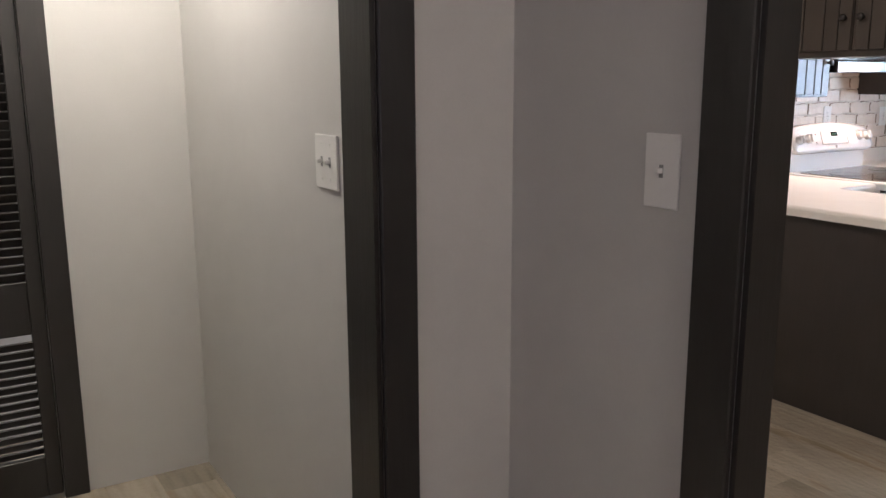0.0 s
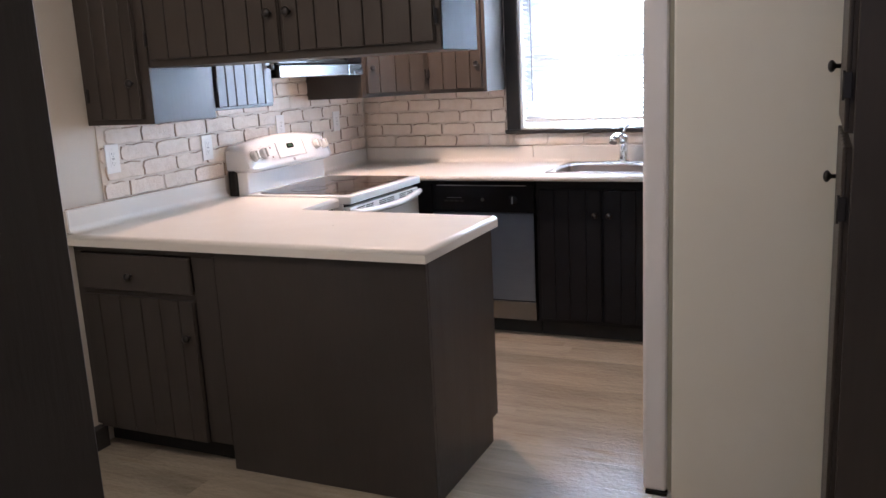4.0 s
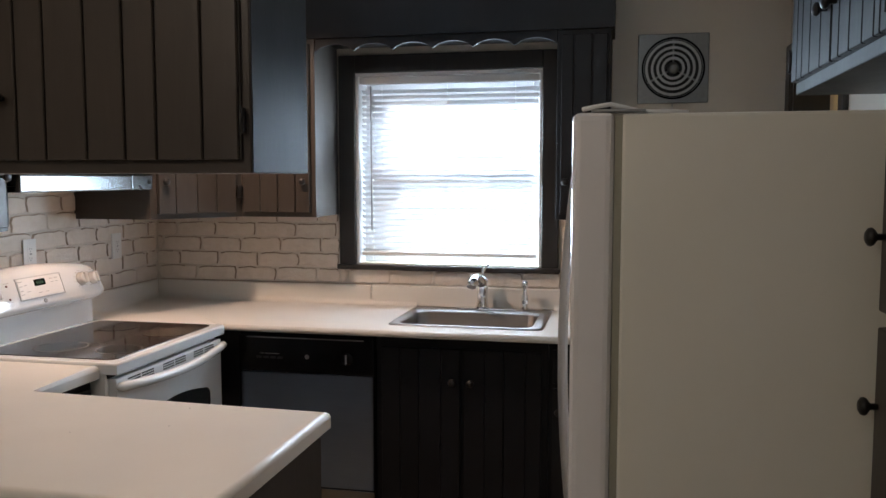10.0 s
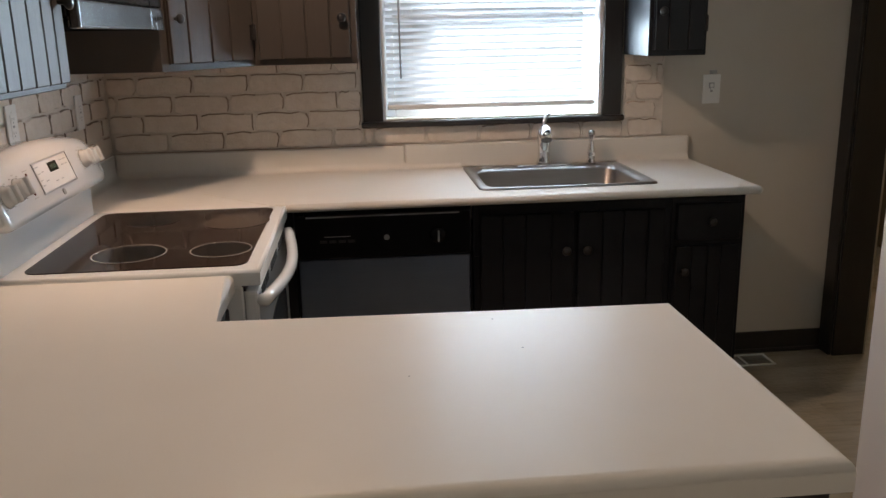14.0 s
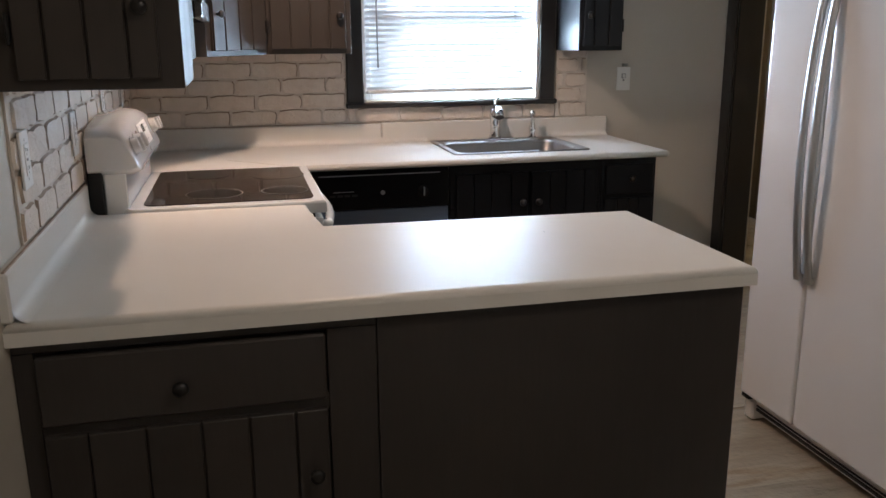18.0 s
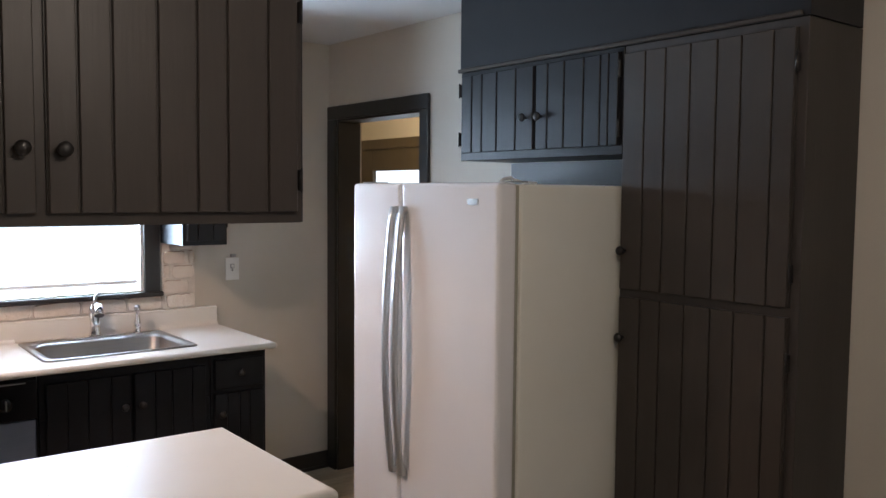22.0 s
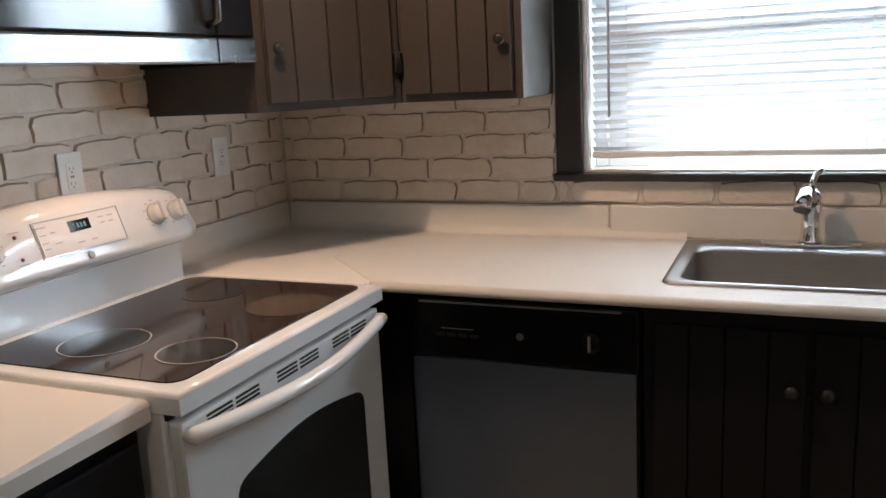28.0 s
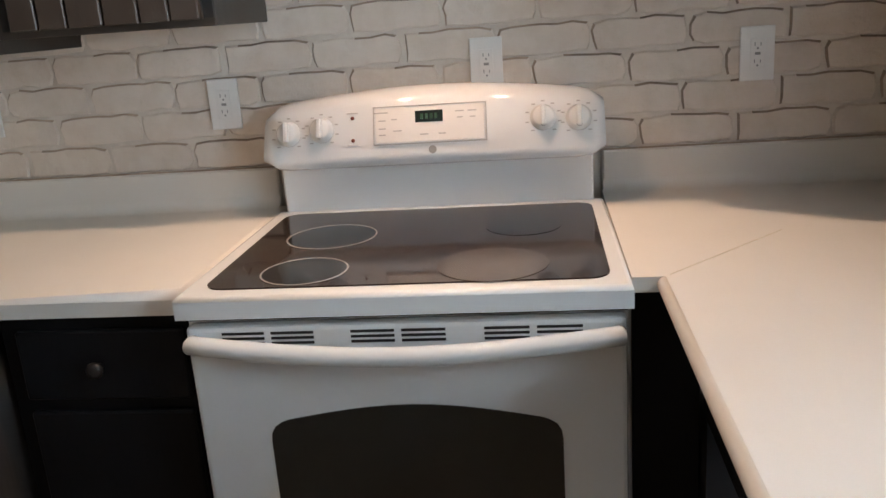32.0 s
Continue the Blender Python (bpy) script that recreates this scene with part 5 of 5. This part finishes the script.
mnw = on_north(0.0140)
for x, z in ((4.295, 1.185), (4.912, 1.173), (5.552, 1.229), (6.163, 1.214)):
    wall_plate("wall_outlet", mnw, x, z, "white plastic outlet plate on the painted brick", "outlet")
esw = wall_plate("light_switch", mw, 0.245, 1.205, "white plastic switch plate with a grey tab above", "single")
part("rocker_frame", box(0.234, 0.258, 0.006, 0.0085, 1.208, 1.232, 0.001, mw), GREYMETAL, esw)
part("rocker", box(0.239, 0.253, 0.008, 0.013, 1.213, 1.228, 0.002, mw), PLASTIC, esw)
part("tab", box(0.228, 0.256, 0.0, 0.016, 1.268, 1.284, 0.002, mw), GREYMETAL, esw, "small grey tab above the plate")
wall_plate("light_switch", mh, 0.640, 1.289, "white plastic single switch plate on the hall wall", "single", 0.084, 0.138)
wall_plate("double_light_switch", facing("-x", 1.637), 1.368, 1.268, "white plastic double switch plate by the opening", "double", 0.124, 0.128)

# ---- round exhaust fan in the wall ----
fan = thing("exhaust_fan", (EAST - 0.01, 0.137, 1.87), "square grey metal wall fan with ring grille", "exhaust fan")
FU, FZc = 0.137, 2.028
part("plate", box(FU - 0.155, FU + 0.155, 0, 0.010, FZc - 0.155, FZc + 0.155, 0.004, mw), FANMETAL, fan)
part("opening", lathe([(0.128, 0), (0.128, 0.002)], turn_to(mw, FU, 0.010, FZc), 40), BLACKMATT, fan)
part("rim", ring(0.130, 0.138, 0.010, turn_to(mw, FU, 0.010, FZc), 48), BLACK, fan)
for r in (0.117, 0.092, 0.068, 0.045):
    part("ring", ring(r - 0.0058, r + 0.0052, 0.006, turn_to(mw, FU, 0.013 + 0.05 * (0.13 - r), FZc), 44), GREYMETAL, fan)
part("hub", lathe([(0.026, 0), (0.026, 0.010), (0.020, 0.022), (0.008, 0.028)], turn_to(mw, FU, 0.011, FZc), 26), FANMETAL, fan)
for k in range(3):
    a = radians(90 + 120 * k)
    c, s = math.cos(a), math.sin(a)
    part("spoke", tube([mw @ Vector((FU + 0.02 * c, 0.014, FZc + 0.02 * s)), mw @ Vector((FU + 0.13 * c, 0.014, FZc + 0.13 * s))], 0.004, 6), FANMETAL, fan)
solo("pull_chain", tube([(EAST - 0.012, 0.137, 1.872), (EAST - 0.010, 0.139, 1.76), (EAST - 0.012, 0.137, 1.66)], 0.0022, 6), GREYMETAL, "thin grey pull chain hanging below the fan", "chain")

# ---- ceiling ----
dif = thing("ceiling_diffuser", (4.46, 0.47, CEIL - 0.03), "round white ceiling air diffuser with concentric rings", "air vent")
DX, DY = 4.46, 0.50
for i, r in enumerate((0.165, 0.130, 0.096, 0.063)):
    part("ring", lathe([(r, 0.0), (r + 0.004, -0.006), (r - 0.024, -0.022 - 0.002 * i), (r - 0.028, -0.020 - 0.002 * i), (r - 0.006, 0.0)], Matrix.Translation((DX, DY, CEIL - 0.002)), 40), PLASTIC, dif)
part("centre", lathe([(0.03, 0.0), (0.028, -0.026), (0.01, -0.030)], Matrix.Translation((DX, DY, CEIL - 0.002)), 24), PLASTIC, dif)
cl = thing("ceiling_light", (2.80, 1.42, CEIL - 0.1), "small flush opal glass ceiling light, lit", "ceiling light", "ceiling lights")
part("base", lathe([(0.11, 0.0), (0.11, -0.022), (0.095, -0.028)], Matrix.Translation((2.80, 1.42, CEIL - 0.001)), 30), PLASTIC, cl)
part("shade", lathe([(0.095, -0.028), (0.10, -0.045), (0.085, -0.075), (0.05, -0.093), (0.005, -0.098)], Matrix.Translation((2.80, 1.42, CEIL - 0.001)), 30), LAMPGLASS, cl)
kl = thing("ceiling_light", (5.48, 1.97, CEIL - 0.1), "small flush opal kitchen ceiling light, lit", "ceiling light", "ceiling lights")
part("base", lathe([(0.11, 0.0), (0.11, -0.022), (0.095, -0.028)], Matrix.Translation((5.48, 1.97, CEIL - 0.001)), 30), PLASTIC, kl)
part("shade", lathe([(0.095, -0.029), (0.10, -0.040), (0.085, -0.056), (0.05, -0.066), (0.005, -0.070)], Matrix.Translation((5.48, 1.97, CEIL - 0.001)), 30), LAMPGLASS, kl)

# ---- floor register ----
vr = thing("floor_register", (6.44, 0.07, 0.0), "white metal floor register by the baseboard", "air vent")
for bx in ((6.382, 6.395, -0.062, 0.192), (6.497, 6.510, -0.062, 0.192), (6.395, 6.497, -0.062, -0.050), (6.395, 6.497, 0.180, 0.192), (6.395, 6.497, 0.058, 0.070)):
    part("bar", box(*bx, 0.0005, 0.006, 0.002), PLASTIC, vr)
for i in range(6):
    part("louver", box(6.400 + 0.016 * i, 6.404 + 0.016 * i, -0.050, 0.180, 0.0004, 0.003), GREYMETAL, vr)

# ---- louvered closet door ----
lv = thing("louvered_door", (0.768, YN + 0.03, 0), "dark painted louvered closet door", "door")
ml = facing("-y", YN + 0.04)
for a, b in ((LD0 + 0.001, 0.765), (0.770, LD1 - 0.001)):
    for u0, u1 in ((a, a + 0.05), (b - 0.05, b)):
        part("stile", box(u0, u1, 0, 0.028, 0.01, 2.02, 0.003, ml), TRIM, lv)
    for z0, z1 in ((0.01, 0.16), (0.61, 0.795), (1.93, 2.02)):
        part("rail", box(a + 0.05, b - 0.05, 0, 0.028, z0, z1, 0.003, ml), TRIM, lv)
    z = 0.18
    while z < 1.92:
        if not 0.595 < z < 0.81:
            part("louver", box(a + 0.05, b - 0.05, -0.003, 0.003, -0.018, 0.018, 0.0, ml @ Matrix.Translation((0, 0.014, z)) @ Matrix.Rotation(radians(-38), 4, "X")), TRIM, lv)
        z += 0.030

# ---- painted brick panels ----
rng = random.Random(7)
BL, BH, JT = 0.218, 0.0752, 0.0060


def brick_mesh(seed, length, height):
    r = random.Random(seed)
    nu, nz = 6, 3
    bm = bmesh.new()
    front, back = [], []
    for ring_, ins, n in ((0, 0.0, 0.0), (1, 0.0030, 0.0060)):
        pts = []
        outline = [(i / nu, 0) for i in range(nu)] + [(1, j / nz) for j in range(nz)] + [(1 - i / nu, 1) for i in range(nu)] + [(0, 1 - j / nz) for j in range(nz)]
        for k, (a, b) in enumerate(outline):
            u, z = (a - 0.5) * length, (b - 0.5) * height
            cu = 0.010 if (a in (0, 1) and b in (0, 1)) else 0.0
            worn = 1.5 if k >= nu + nz else 1.0
            u -= math.copysign(ins * worn + cu * 0.5, u) if abs(a - 0.5) > 0.49 else 0
            z -= math.copysign(ins * worn + cu * 0.35, z) if b in (0, 1) else 0
            rk = random.Random(seed * 100 + k)
            pts.append(bm.verts.new((u + rk.uniform(-0.0034, 0.0034), n + (r.uniform(-0.001, 0.001) if ring_ else 0), z + rk.uniform(-0.0030, 0.0030))))
        (front if ring_ else back).extend(pts)
    n = len(front)
    # Brown runs along the top edge, and down one end of some bricks.
    brown_run, ends = r.choice((nu, nu, nu, nu - 1, nu - 2, 3)), r.random() < 0.6
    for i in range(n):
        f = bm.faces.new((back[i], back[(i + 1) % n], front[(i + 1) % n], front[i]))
        f.material_index = 1 if nu + nz <= i < nu + nz + brown_run or i >= 2 * nu + nz and ends else 0
    mid = bm.verts.new((r.uniform(-0.02, 0.02), 0.0062, r.uniform(-0.01, 0.01)))
    for i in range(n):
        bm.faces.new((front[i], front[(i + 1) % n], mid))
    bmesh.ops.recalc_face_normals(bm, faces=bm.faces)
    me = bpy.data.meshes.new("brick")
    bm.to_mesh(me)
    bm.free()
    me.materials.append(BRICK)
    me.materials.append(JOINTBROWN)
    return me


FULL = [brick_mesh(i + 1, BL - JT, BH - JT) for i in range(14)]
CUTS = {}


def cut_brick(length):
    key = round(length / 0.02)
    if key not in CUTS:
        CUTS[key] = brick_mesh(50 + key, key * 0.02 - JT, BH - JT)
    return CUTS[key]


def brick_panel(name, m, u0, u1, z0, z1, label, start=0.0, holes=()):
    base = m @ Vector(((u0 + u1) / 2, 0, z0))
    th = thing(name, base, label, "brick panel", "", "structure")
    part("backing", box(u0, u1, -0.005, 0.0, z0, z1, 0, m), MORTAR, th)
    z, row = z0 + BH / 2, 0
    while z - BH / 2 < z1 - 0.02:
        u = u0 - ((start + (0.5 if row % 2 else 0.0) + 0.06 * (row % 3)) % 1.0) * BL
        while u < u1:
            a, b = max(u, u0), min(u + BL, u1)
            c, ln = (a + b) / 2, b - a
            inside = any(h0 < c < h1 and g0 < z < g1 for h0, h1, g0, g1 in holes)
            if ln > 0.035 and not inside:
                me = FULL[rng.randrange(14)] if ln > BL - 0.012 else cut_brick(ln)
                ob = new("brick", me)
                ob.parent = th
                loc = m @ Vector((c + rng.uniform(-0.002, 0.002), 0.0, z + rng.uniform(-0.0015, 0.0015)))
                rot = m.to_3x3().to_4x4() @ Matrix.Rotation(radians(rng.uniform(-0.9, 0.9)), 4, "Y")
                ob.matrix_basis = Matrix.Translation(loc - base) @ rot
            u += BL
        z += BH
        row += 1
    return th


mbn = on_north(0.006)
mbe = facing("-x", EAST - 0.006)
bp1 = brick_panel("brick_panel_1", mbn, 4.235, EAST - 0.014, 1.014, 1.49, "painted off-white brick panel behind the range and worktops", 0.35)
brick_panel("brick_panel_2", mbe, 1.722, NORTH - 0.016, 1.014, 1.355, "painted off-white brick panel beside the window", 0.45)
part("corner_joint", prism([(EAST - 0.013, NORTH - 0.006), (EAST - 0.013, NORTH - 0.0155), (EAST - 0.006, NORTH - 0.0155), (EAST - 0.006, NORTH - 0.006)], 1.014, 1.354, bevel=0.002), MORTAR, bp1)
brick_panel("brick_panel_3", mbe, 0.630, 1.722, 1.016, 1.088, "painted off-white brick strip under the window sill", 0.2)
brick_panel("brick_panel_4", mbe, 0.455, 0.628, 1.016, 1.355, "painted off-white brick panel at the window's side", 0.3)

# ---- floor planks ----
PW, PL = 0.182, 1.22
made = {}
frng = random.Random(3)
x = -0.75
while x < EAST + 0.02:
    y = -1.5 - frng.uniform(0.1, 1.1)
    while y < NORTH + 0.1:
        a, b = max(y, -1.5), min(y + PL, NORTH + 0.1)
        ln = round(b - a, 2)
        if ln > 0.05:
            if ln not in made:
                bm = box(-PW / 2 + 0.0001, PW / 2 - 0.0001, -ln / 2 + 0.0001, ln / 2 - 0.0001, -0.0035, 0.0, 0.0003)
                me = bpy.data.meshes.new("plank")
                bm.to_mesh(me)
                bm.free()
                me.materials.append(FLOOR)
                made[ln] = me
            ob = new("plank", made[ln])
            ob.parent = floor
            ob.matrix_basis = Matrix.Translation(Vector((x + PW / 2, (a + b) / 2, 0.0)) - ORIGIN[floor])
        y += PL
    x += PW
bm = box(-0.75, HALL_X + 0.05, NORTH + 0.1, 3.3, -0.004, -0.0005)
box(5.1, EAST + 0.16, -1.82, -1.5, -0.004, -0.0005, bm=bm)
part("plank_field", bm, FLOOR, floor)
